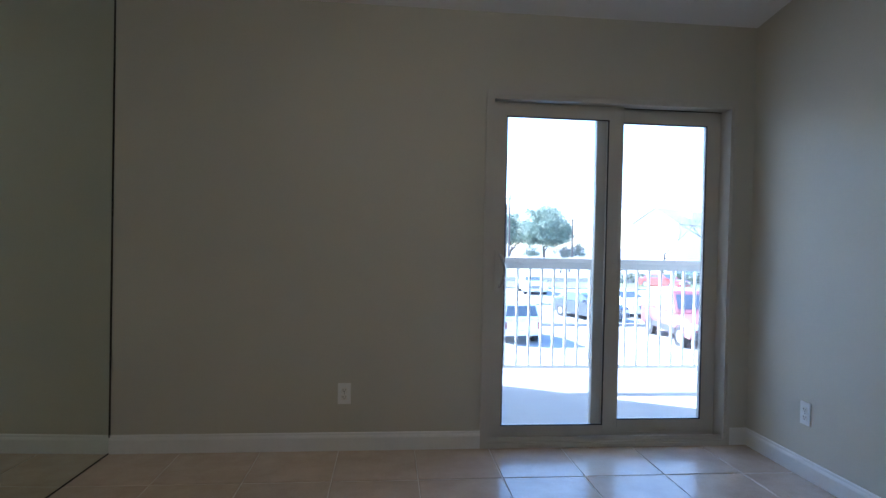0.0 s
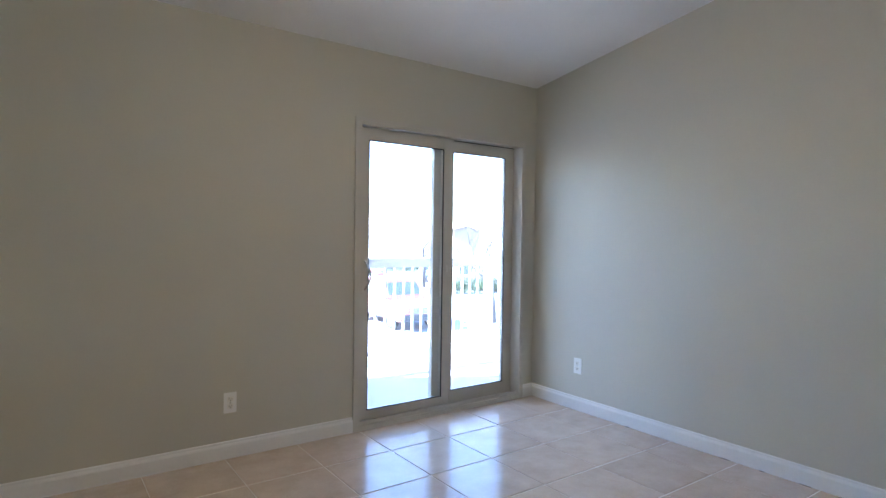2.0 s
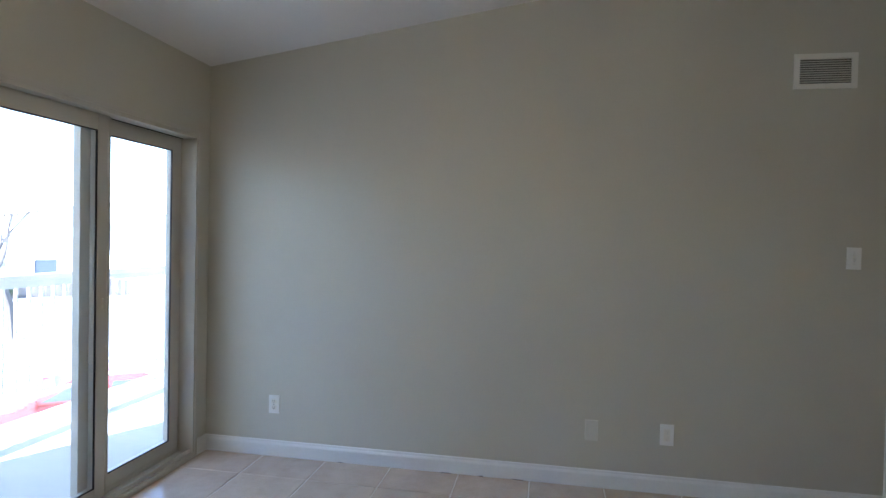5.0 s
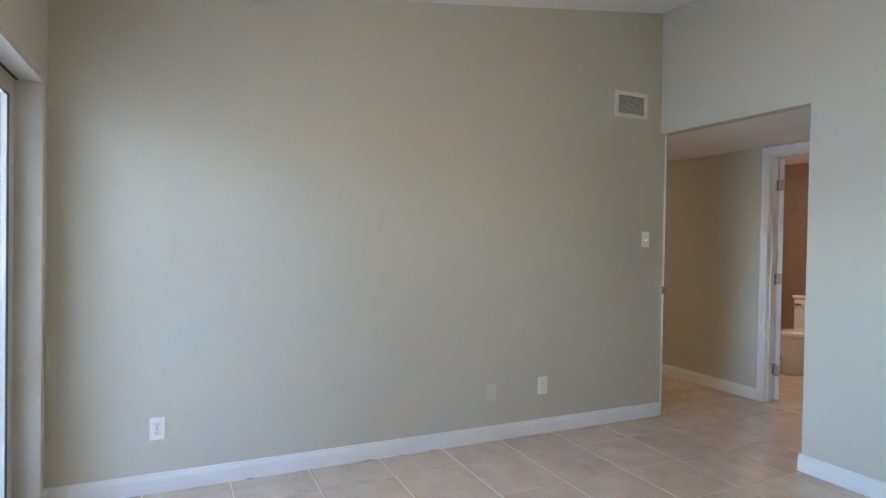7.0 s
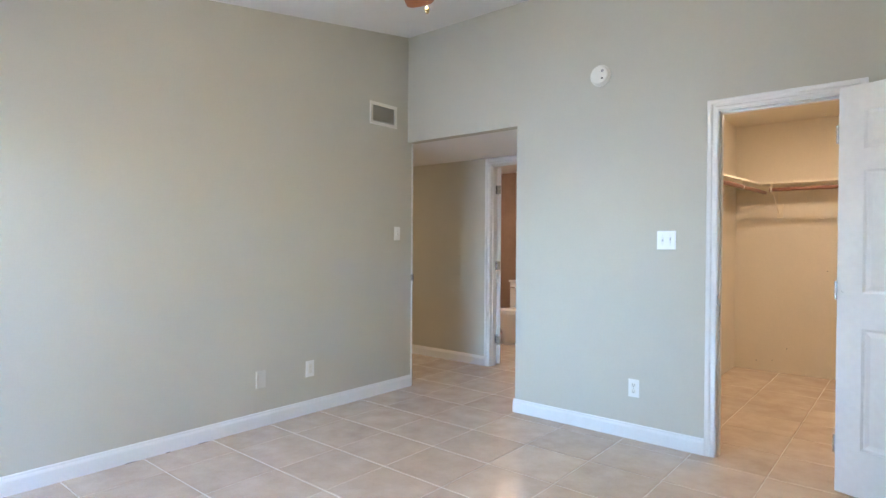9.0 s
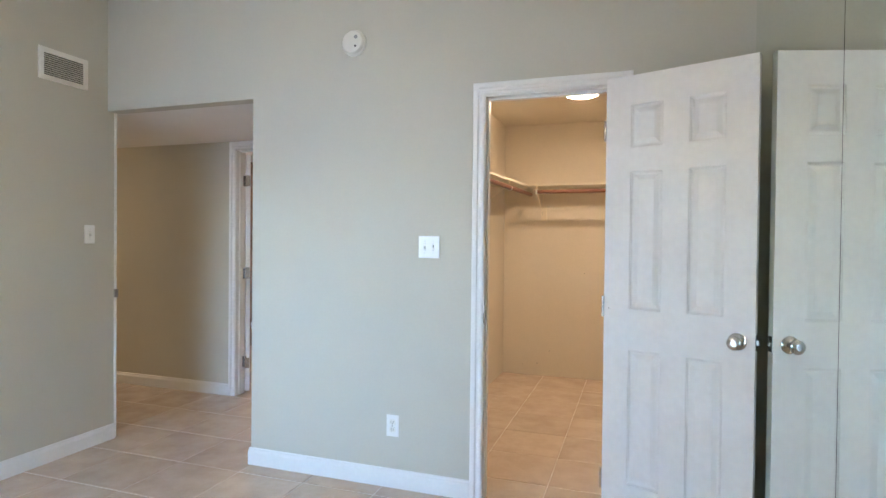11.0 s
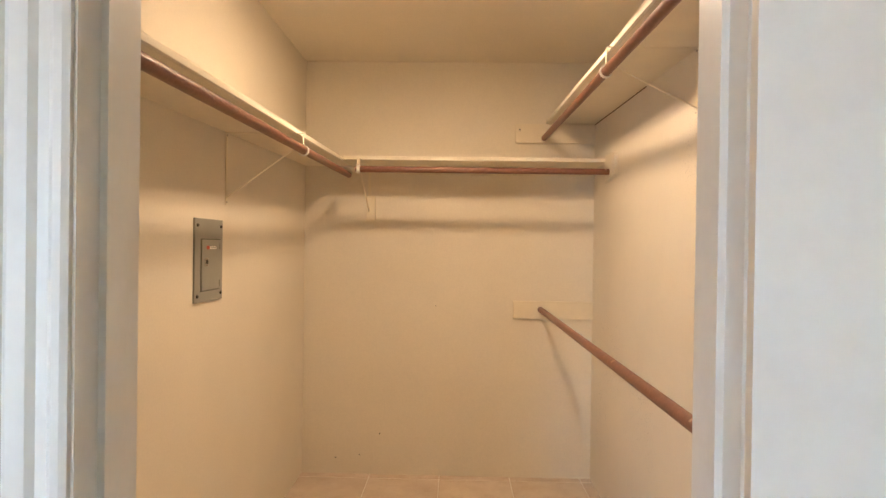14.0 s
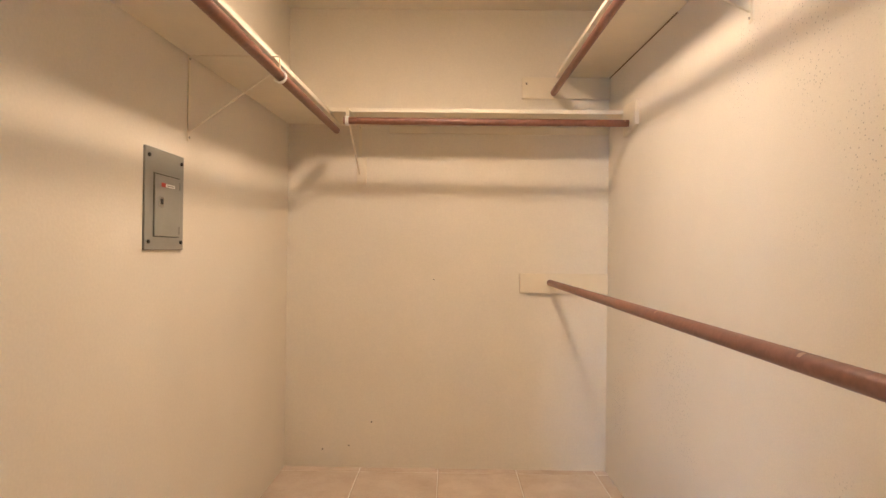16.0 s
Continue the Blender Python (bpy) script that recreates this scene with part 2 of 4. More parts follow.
def structure(name, bm, material, label, category, smooth=False):
    return tagged(part(name, bm, material, smooth=smooth), label, category, kind="structure")


def ceil_z(y):
    return CEIL0 + (CEIL1 - CEIL0) * y / YC


def mir_x(y):
    return MIR0 + (MIR1 - MIR0) * y / YC


# ---- walls, ceilings ----
structure("wall_north", blocks((-3.8, SL_L, 0, 0.14, -0.2, 2.56), (SL_R, 0.12, 0, 0.14, -0.2, 2.56), (SL_L, SL_R, 0, 0.14, SL_Z, 2.56), (SL_L, SL_R, 0, 0.14, -0.2, -0.004)), PAINT, "greige painted wall with a sliding door opening", "wall")
structure("wall_east", prism([(0, -0.2), (0, CEIL0 + 0.1), (YC, CEIL1 + 0.1), (-3.872, CEIL1 + 0.1), (-3.872, -0.2)], "x", 0, 0.12), PAINT, "long plain greige painted wall with orange-peel texture", "wall")
structure("wall_south", blocks((HALL_X, DOOR_L, YC - 0.10, YC, -0.2, 3.15), (DOOR_R, -3.82, YC - 0.10, YC, -0.2, 3.15), (DOOR_L, DOOR_R, YC - 0.10, YC, DOOR_Z, 3.15), (HALL_X, 0.0, YC - 0.09, YC, HALL_Z, 3.15)), PAINT, "greige painted wall with closet doorway and hall opening", "wall")
structure("wall_west", prism([(MIR0 - 0.008, 0.1), (MIR1 - 0.008, YC), (-3.9, YC), (-3.9, 0.1)], "z", -0.2, 3.15), PAINT, "wall behind the full-height mirrors", "wall")
structure("ceiling", prism([(0.12, CEIL0 - 0.0182), (0.12, CEIL0 + 0.15), (YC - 0.1, CEIL1 + 0.165), (YC - 0.1, CEIL1 + 0.0152)], "x", -3.9, 0.12), CEIL, "white textured vaulted ceiling", "ceiling")
structure("wall_hall_south", blocks((-0.06, 4.0, HALL_Y - 0.11, HALL_Y, -0.2, 2.3), (-1.3, -0.76, HALL_Y - 0.11, HALL_Y, -0.2, 2.3), (-0.76, -0.06, HALL_Y - 0.11, HALL_Y, 2.062, 2.3)), PAINT, "greige hall wall with the bathroom doorway", "wall")
structure("wall_hall_west", block(HALL_X, CLO_L + 0.1, YC - 0.11, -7.2, -0.2, 2.6), PAINT, "greige painted side wall of the hall", "wall")
structure("wall_hall_east", block(4.0, 4.12, -3.8, -5.2, -0.2, 2.6), PAINT, "greige end wall of the hall", "wall")
structure("wall_hall_north", block(0.12, 4.12, -3.78, -3.89, -0.2, 2.3), PAINT, "greige hall wall", "wall")
structure("ceiling_hall", block(-1.3, 4.1, YC - 0.09, HALL_Y - 0.1, HALL_Z, HALL_Z + 0.12), CEIL, "low flat white hall ceiling", "ceiling")
structure("wall_bath_south", block(-1.3, 1.6, -7.0, -7.12, -0.2, 2.6), BATH, "brown tiled bathroom wall", "wall")
structure("wall_bath_east", block(1.25, 1.37, HALL_Y - 0.11, -7.0, -0.2, 2.6), BATH, "brown tiled bathroom side wall", "wall")
structure("ceiling_bath", block(-1.3, 1.6, HALL_Y - 0.11, -7.12, 2.25, 2.35), CEIL, "bathroom ceiling", "ceiling")
structure("wall_closet_east", block(CLO_L, CLO_L + 0.1, YC - 0.10, CLO_Y - 0.1, -0.2, 2.6), CREAM, "cream painted closet wall", "wall")
structure("wall_closet_west", block(CLO_R, CLO_R - 0.1, YC - 0.10, CLO_Y - 0.1, -0.2, 2.6), ROUGHCREAM, "cream painted closet wall with rough texture", "wall")
structure("wall_closet_south", block(CLO_L + 0.1, CLO_R - 0.1, CLO_Y, CLO_Y - 0.1, -0.2, 2.6), CREAM, "cream painted closet back wall", "wall")
structure("wall_closet_north", blocks((CLO_L, DOOR_L, YC - 0.106, YC - 0.10, -0.02, 2.6), (DOOR_R, CLO_R, YC - 0.106, YC - 0.10, -0.02, 2.6), (DOOR_L, DOOR_R, YC - 0.106, YC - 0.10, DOOR_Z, 2.6)), CREAM, "cream painted inside of the closet front wall", "wall")
HX0, HX1, HY0, HY1 = -2.59, -3.115, -4.66, -5.18   # attic hatch
structure("ceiling_closet", blocks((CLO_L, HX0, YC - 0.12, CLO_Y, CLO_Z, CLO_Z + 0.1), (HX1, CLO_R, YC - 0.12, CLO_Y, CLO_Z, CLO_Z + 0.1), (HX0, HX1, YC - 0.12, HY0, CLO_Z, CLO_Z + 0.1), (HX0, HX1, HY1, CLO_Y, CLO_Z, CLO_Z + 0.1)), CREAM, "cream closet ceiling with an attic hatch", "ceiling")


# ---- trim ----
def casing_profile(w=0.066, t=0.017):
    """A moulded casing section: width along the first coordinate, thickness along the second."""
    return [(0, 0), (0, t * 0.55), (0.006, t * 0.75), (0.014, t * 0.75), (0.02, t * 0.55), (0.03, t * 0.6), (0.036, t * 0.95), (w - 0.006, t), (w, t * 0.8), (w, 0)]


def base_profile(h=0.098, t=0.014):
    return [(0, 0), (t, 0), (t, h * 0.72), (t * 0.8, h * 0.80), (t * 0.55, h * 0.86), (t * 0.5, h * 0.95), (t * 0.25, h), (0, h)]


def baseboard(name, a, b, out):
    """A skirting from a to b on the floor; out is the way that it faces."""
    a, b, out = Vector((*a, 0)), Vector((*b, 0)), Vector((*out, 0))
    bm = bmesh.new()
    rings = []
    for p in (a, b):
        rings.append([bm.verts.new(p + out * d + Vector((0, 0, z + 0.001))) for d, z in base_profile()])
    n = len(rings[0])
    for i in range(n):
        j = (i + 1) % n
        bm.faces.new((rings[0][i], rings[0][j], rings[1][j], rings[1][i]))
    bm.faces.new(rings[0]), bm.faces.new(rings[1][::-1])
    return structure(name, bm, TRIM, "white painted moulded baseboard", "baseboard")


baseboard("baseboard", (MIR0, -0.0), (SL_L - 0.003, -0.0), (0, -1))
baseboard("baseboard", (SL_R + 0.003, 0), (0, 0), (0, -1))
long_base = baseboard("baseboard", (0, 0), (0, -3.87), (-1, 0))
for y0, y1 in ((-1.60, -1.54), (-1.79, -1.765), (-2.02, -1.96), (-0.93, -0.90)):
    part("open_joint", blocks((-0.0152, -0.0138, y0, y1, 0.0005, 0.0032)), SLOT, long_base, "dark open joint at the floor")
baseboard("baseboard", (HALL_X + 0.012, YC), (DOOR_L + 0.0495, YC), (0, 1))
baseboard("baseboard", (HALL_X, YC + 0.012), (HALL_X, HALL_Y), (1, 0))
baseboard("baseboard", (4.0, HALL_Y), (-0.012, HALL_Y), (0, 1))
baseboard("baseboard", (DOOR_R - 0.0495, YC), (mir_x(YC), YC), (0, 1))


def doorway(name, x0, x1, z, y, facing, depth, label):
    """Casing and jamb lining round an opening in a wall along x; x0 > x1, facing +1 towards +y."""
    bm = bmesh.new()
    w = 0.060
    prof = casing_profile(w)
    # each leg of the casing: outline across its width, mitred at the head
    def leg(side):
        xin = x0 if side > 0 else x1
        lo = [bm.verts.new((xin - side * 0.010 + side * a, y + facing * b, 0.002)) for a, b in prof]
        hi = [bm.verts.new((xin - side * 0.010 + side * a, y + facing * b, z - 0.010 + a)) for a, b in prof]
        n = len(prof)
        for i in range(n):
            j = (i + 1) % n
            bm.faces.new((lo[i], lo[j], hi[j], hi[i]))
        bm.faces.new(lo)
        return hi
    a, b = leg(1), leg(-1)
    n = len(prof)
    for i in range(n):
        j = (i + 1) % n
        bm.faces.new((a[i], a[j], b[j], b[i]))
    ob = structure(name, bm, TRIM, label, "door casing")
    e = 0.0025
    yy = sorted((y + facing * 0.004, y - facing * (depth + 0.004)))
    jm = blocks((x0 - 0.013, x0 + e, yy[0], yy[1], 0.002, z), (x1 - e, x1 + 0.013, yy[0], yy[1], 0.002, z), (x0 - 0.013, x1 + 0.013, yy[0], yy[1], z - 0.018, z + e))
    part("jamb", jm, TRIM, ob)
    ys = y - facing * depth * 0.5
    st = blocks((x0 - 0.021, x0 - 0.013, ys - 0.018, ys + 0.018, 0.002, z - 0.018), (x1 + 0.013, x1 + 0.021, ys - 0.018, ys + 0.018, 0.002, z - 0.018), (x0 - 0.021, x1 + 0.021, ys - 0.018, ys + 0.018, z - 0.03, z - 0.018))
    part("door_stop", st, TRIM, ob)
    return ob


closet_casing = doorway("door_1", DOOR_L, DOOR_R, DOOR_Z, YC, 1, 0.10, "white painted moulded closet door casing")
# strike plate in the latch-side jamb
sp = blocks((DOOR_L - 0.0155, DOOR_L - 0.013, YC - 0.052, YC - 0.012, 0.89, 0.96))
part("strike_plate", sp, CHROME, closet_casing, "satin nickel strike plate")
part("strike_lip", block(DOOR_L - 0.017, DOOR_L - 0.012, YC - 0.012, YC + 0.008, 0.90, 0.95, 0.002), CHROME, closet_casing)
bath_casing = doorway("door_2", -0.06, -0.76, 2.062, HALL_Y, 1, 0.11, "white painted bathroom door casing")
# jamb on the end of the long wall where the bedroom door closes
ej = structure("door_3", block(-0.004, 0.13, -3.872, -3.89, 0.002, HALL_Z, 0.003), TRIM, "white painted jamb on the end of the wall", "door jamb")
part("strike_plate", blocks((-0.0055, 0.03, -3.8915, -3.889, 0.91, 0.985)), CHROME, ej, "small steel strike plate")
part("strike_lip", block(-0.012, 0.0, -3.896, -3.87, 0.92, 0.975, 0.002), CHROME, ej)


# ---- sliding glass door ----
def ring(x0, x1, y0, y1, z0, z1, w, wb=None, wr=None):
    """A rectangular frame: stiles of width w (wr the one at x1), rails of w above and wb below."""
    wb, wr = wb or w, wr or w
    bm = bmesh.new()
    for r in ((x0, x0 + w, y0, y1, z0, z1), (x1 - wr, x1, y0, y1, z0, z1), (x0 + w, x1 - wr, y0, y1, z1 - w, z1), (x0 + w, x1 - wr, y0, y1, z0, z0 + wb)):
        box(bm, *r)
    return bm


slider = tagged(new("window_1"), "white vinyl sliding glass patio door, closed", "sliding door", kind="structure")
part("outer_frame", ring(SL_L, SL_R, -0.012, 0.138, 0.002, SL_Z, 0.034, 0.03, 0.024), VINYL, slider)
part("casing_lip", ring(SL_L - 0.012, SL_R + 0.012, -0.016, -0.002, 0.001, SL_Z + 0.012, 0.022, 0.02), VINYL, slider)
part("head_gap", blocks((-0.765, SL_R - 0.026, 0.079, 0.087, SL_Z - 0.0380, SL_Z - 0.0345)), SEAL, slider)
part("track", blocks((SL_L + 0.034, SL_R - 0.024, 0.0875, 0.0905, 0.032, 0.052), (SL_L + 0.034, SL_R - 0.024, 0.004, 0.012, 0.032, 0.056), (SL_L + 0.034, SL_R - 0.024, 0.1305, 0.136, 0.032, 0.055)), VINYL, slider)


def sash(name, x0, x1, y0, y1, z0, z1, gx0, gx1, gz0, gz1, label):
    bm = bmesh.new()
    for r in ((x0, gx0, y0, y1, z0, z1), (gx1, x1, y0, y1, z0, z1), (gx0, gx1, y0, y1, gz1, z1), (gx0, gx1, y0, y1, z0, gz0)):
        box(bm, *r)
    ob = part(name, bm, VINYL, slider, label)
    part("seal", ring(gx0 - 0.001, gx1 + 0.001, y0 - 0.0015, y0 + 0.006, gz0 - 0.001, gz1 + 0.001, 0.006), SEAL, ob)
    pane = part("pane", block(gx0, gx1, (y0 + y1) / 2 - 0.003, (y0 + y1) / 2 + 0.003, gz0, gz1), GLASS, ob)
    pane.visible_shadow = False
    return ob


left_sash = sash("sliding_sash", SL_L + 0.036, -0.772, 0.048, 0.086, 0.048, SL_Z - 0.034, -1.459, -0.860, 0.108, 1.876, "sliding sash with a pull handle")
sash("fixed_sash", -0.915, SL_R - 0.024, 0.092, 0.130, 0.048, SL_Z - 0.036, -0.830, -0.238, 0.124, 1.874, "fixed sash")
part("interlock", blocks((-0.856, -0.848, 0.0455, 0.0485, 0.05, SL_Z - 0.036), (-0.792, -0.784, 0.0455, 0.0485, 0.05, SL_Z - 0.036)), VINYL, left_sash)
hp = part("handle_plate", block(-1.517, -1.487, 0.036, 0.0485, 0.875, 1.115, 0.004), VINYL, left_sash, "pale vinyl handle plate")
arc = [(-1.488, 0.040 - 0.040 * math.sin(math.pi * i / 14), 0.90 + 0.19 * i / 14) for i in range(15)]
arc = [(x + 0.022 * math.sin(math.pi * i / 14), y, z) for i, (x, y, z) in enumerate(arc)]
part("pull", sweep(0.0075, arc), CHROME, hp, "curved metal pull handle", smooth=True)
part("weather_strip", blocks((-0.7725, -0.7705, 0.050, 0.084, 0.05, SL_Z - 0.036)), SEAL, left_sash)
part("latch", block(-0.825, -0.812, 0.038, 0.049, 1.0, 1.05, 0.002), VINYL, left_sash)


# ---- mirrors ----
mirror = thing("wall_mirror", "floor-to-ceiling frameless mirror wall with slightly green glass", "mirror")
seams = [0.0, -1.28, -2.56, YC + 0.004]
for a, b in zip(seams, seams[1:]):
    bm = bmesh.new()
    q = [(mir_x(a), a - 0.0015), (mir_x(b), b + 0.0015), (mir_x(b) - 0.006, b + 0.0015), (mir_x(a) - 0.006, a - 0.0015)]
    lo = [bm.verts.new((x, y, 0.004)) for x, y in q]
    hi = [bm.verts.new((x, y, ceil_z(y) - 0.004)) for x, y in q]
    bm.faces.new(lo), bm.faces.new(hi)
    for i in range(4):
        bm.faces.new((lo[i], lo[(i + 1) % 4], hi[(i + 1) % 4], hi[i]))
    part("mirror_panel", bm, MIRROR, mirror)
part("edge_bead", tube((MIR0 + 0.001, -0.004, 0.004), (MIR0 + 0.001, -0.004, CEIL0 - 0.004), 0.004, 8), SEAL, mirror)
part("bottom_bead", tube((MIR0 + 0.001, -0.01, 0.004), (MIR1 + 0.001, YC + 0.02, 0.004), 0.003, 8), SEAL, mirror)


# ---- closet door, six panels, folded back towards the wall ----
def panel_door(name, w, h, label, m, thick=0.035):
    """A six-panel door; the hinge edge at x = 0, the leaf along +x, its visible face towards -y."""
    door = thing(name, label, "door", m)
    cols = [(0.112 * w / 0.605, 0.249 * w / 0.605), (0.354 * w / 0.605, 0.492 * w / 0.605)]
    rows = [(0.245, 0.838), (1.015, 1.612), (1.716, 1.902)]
    bm = bmesh.new()
    xs = [0.0] + [c for p in cols for c in p] + [w]
    zs = [0.012] + [c for p in rows for c in p] + [h]
    holes = set((i, j) for i in (1, 3) for j in (1, 3, 5))
    grid = {}
    def v(i, j, y):
        return grid.setdefault((i, j, y), bm.verts.new((xs[i], y, zs[j]))) if (i, j, y) not in grid else grid[(i, j, y)]
    for i in range(5):
        for j in range(7):
            if (i, j) not in holes:
                bm.faces.new((v(i, j, 0), v(i + 1, j, 0), v(i + 1, j + 1, 0), v(i, j + 1, 0)))
                bm.faces.new((v(i, j, thick), v(i, j + 1, thick), v(i + 1, j + 1, thick), v(i + 1, j, thick)))
    for a, b in (((0, 0), (5, 0)), ((5, 0), (5, 7)), ((5, 7), (0, 7)), ((0, 7), (0, 0))):
        steps = max(abs(a[0] - b[0]), abs(a[1] - b[1]))
        for k in range(steps):
            p = (a[0] + (b[0] - a[0]) * k // steps, a[1] + (b[1] - a[1]) * k // steps)
            q = (a[0] + (b[0] - a[0]) * (k + 1) // steps, a[1] + (b[1] - a[1]) * (k + 1) // steps)
            bm.faces.new((v(*p, 0), v(*p, thick), v(*q, thick), v(*q, 0)))
    part("leaf", bm, DOORP, door)
    for (x0, x1) in cols:
        for (z0, z1) in rows:
            bm = bmesh.new()
            for y0, s in ((0.0, 1), (thick, -1)):
                rings = []
                for inset, d in ((0, 0), (0.002, 0.0035), (0.005, 0.0042), (0.007, 0.0078), (0.014, 0.0088), (0.018, 0.0078), (0.036, 0.0015)):
                    rings.append([bm.verts.new((x, y0 + s * d, z)) for x, z in ((x0 + inset, z0 + inset), (x1 - inset, z0 + inset), (x1 - inset, z1 - inset), (x0 + inset, z1 - inset))])
                for p, q in zip(rings, rings[1:]):
                    for k in range(4):
                        bm.faces.new((p[k], p[(k + 1) % 4], q[(k + 1) % 4], q[k]))
                bm.faces.new(rings[-1])
            part("raised_panel", bm, DOORP, door)
    for y0, s in ((0.0, -1), (thick, 1)):
        tm = pose(w - 0.062, y0, 0.925, 90 if s < 0 else -90, 0, 0)
        part("door_knob", lathe([(0.0, 0), (0.034, 0), (0.034, 0.004), (0.028, 0.010), (0.013, 0.014), (0.011, 0.030), (0.020, 0.036), (0.027, 0.046), (0.027, 0.056), (0.020, 0.063), (0.011, 0.0645), (0.011, 0.062), (0, 0.062)], 28, tm), CHROME, door, "satin nickel door knob", smooth=True)
    part("latch_plate", block(w - 0.001, w + 0.0015, thick / 2 - 0.0125, thick / 2 + 0.0125, 0.895, 0.955), CHROME, door, "satin nickel latch plate")
    part("latch_bolt", block(w, w + 0.010, thick / 2 - 0.006, thick / 2 + 0.006, 0.915, 0.935, 0.002), CHROME, door)
    for z in (0.25, 1.02, 1.80):
        hg = part("hinge", tube((-0.004, thick + 0.004, z - 0.045), (-0.004, thick + 0.004, z + 0.045), 0.006, 10), CHROME, door, "satin nickel butt hinge", smooth=True)
        part("hinge_leaf", block(-0.002, 0.0, 0.004, thick + 0.002, z - 0.044, z + 0.044), CHROME, hg)
    return door


# direction of the leaf: from the hinge towards the mirrored wall, 20 degrees off the wall
closet_door = panel_door("closet_door", 0.605, 2.03, "white painted six-panel closet door folded back towards the wall", pose(0, 0, 0))
closet_door.matrix_basis = Matrix.Translation((-3.095, -3.745, 0.004)) @ Matrix.Rotation(radians(180 - 20.5), 4, "Z") @ Matrix.Scale(-1, 4, (0, 1, 0))


part("scuff", block(0.020, 0.027, 0.0352, 0.0356, 1.012, 1.0145), SLOT, closet_door, "small dark scuff mark")


# ---- electrical plates on the walls; built facing -y at the origin, then turned ----
def outlet(label, m, w=0.070, h=0.115):
    ob = thing("power_outlet", label, "outlet", m, "wall outlets")
    part("cover_plate", block(-w / 2, w / 2, -0.006, 0, -h / 2, h / 2, 0.0025), PLASTIC, ob)
    for dz in (0.0195, -0.0195):
        rc = part("receptacle", block(-0.0165, 0.0165, -0.0085, -0.005, dz - 0.0135, dz + 0.0135, 0.003), PLASTICW, ob)
        part("slots", blocks((-0.0078, -0.0054, -0.0092, -0.0080, dz - 0.002, dz + 0.007), (0.0054, 0.0078, -0.0092, -0.0080, dz - 0.001, dz + 0.006), (-0.0025, 0.0025, -0.0092, -0.0080, dz - 0.0095, dz - 0.0055)), SLOT, rc)
    part("screw", tube((0, -0.0075, 0), (0, -0.005, 0), 0.003, 10), CHROME, ob)
    return ob


def rocker_outlet(label, m):
    ob = thing("power_outlet", label, "outlet", m, "wall outlets")
    part("cover_plate", block(-0.036, 0.036, -0.008, 0, -0.0585, 0.0585, 0.003), PLASTIC, ob)
    face = part("receptacle", block(-0.0165, 0.0165, -0.0095, -0.007, -0.0335, 0.0335, 0.001), PLASTICW, ob)
    for dz in (0.017, -0.017):
        part("slots", blocks((-0.0068, -0.0060, -0.0099, -0.0090, dz, dz + 0.006), (0.0060, 0.0068, -0.0099, -0.0090, dz, dz + 0.006), (-0.0018, 0.0018, -0.0099, -0.0090, dz - 0.009, dz - 0.0055)), GREYINK, face)
    return ob


def blank_plate(name, label, m, material, thick=0.006):
    ob = thing(name, label, "wall plate", m)
    part("cover_plate", block(-0.035, 0.035, -thick, 0, -0.0575, 0.0575, 0.0025), material, ob)
    for z in (0.03, -0.03):
        part("screw", tube((0, -thick - 0.0015, z), (0, -thick + 0.001, z), 0.003, 10), material, ob)
    return ob


def switch(label, m, gangs):
    ob = thing("light_switch", label, "light switch", m)
    w = 0.070 + 0.046 * (gangs - 1)
    part("cover_plate", block(-w / 2, w / 2, -0.006, 0, -0.0575, 0.0575, 0.003), PLASTIC, ob)
    for i in range(gangs):
        x = (i - (gangs - 1) / 2) * 0.046
        for dz in (0.0175, -0.0175):
            part("legend_mark", blocks((x - 0.0045, x + 0.0045, -0.0064, -0.0058, dz - 0.0004, dz + 0.0006), (x - 0.0035, x + 0.0035, -0.0064, -0.0058, dz + 0.0022, dz + 0.003)), GREYINK, ob)
        part("slot", block(x - 0.0055, x + 0.0055, -0.0068, -0.0055, -0.0125, 0.0125), PLASTICW, ob)
        tg = part("toggle", block(x - 0.0042, x + 0.0042, -0.018, -0.006, -0.007, 0.007, 0.002), TOGGLE, ob)
        tg.data.transform(Matrix.Translation((0, 0, 0.004 if i else -0.004)))
        for z in (0.030, -0.030):
            part("screw", tube((x, -0.0072, z), (x, -0.005, z), 0.0032, 10), TOGGLE, ob)
    return ob


TOGGLE = mat("worn_grey_toggle_plastic", (0.74, 0.74, 0.71), 0.25, var=0.05, scale=60)
PLATEP = mat("painted_plate", (0.64, 0.63, 0.565), 0.4, var=0.02)
E_WALL = lambda y, z: pose(0, y, z, 0, 0, -90)
S_WALL = lambda x, z: pose(x, YC, z, 0, 0, 180)
outlet("white duplex power outlet on the sliding door wall", pose(-2.342, 0, 0.312))
outlet("white duplex power outlet near the patio door corner", E_WALL(-0.47, 0.324))
rocker_outlet("white rectangular-face power outlet on the long wall", E_WALL(-2.80, 0.327))
outlet("white duplex power outlet near the closet door", S_WALL(-2.008, 0.328))
outlet("white duplex power outlet set into the mirror wall", pose(mir_x(-2.98), -2.98, 0.335, 0, 0, 90 - 1.9))
blank_plate("blank_wall_plate", "wall-coloured painted blank plate on the long wall", E_WALL(-2.395, 0.321), PLATEP, thick=0.013)
switch("white single toggle switch plate beside the hall", E_WALL(-3.695, 1.328), 1)
switch("white double toggle switch plate beside the closet door", S_WALL(-2.204, 1.276), 2)

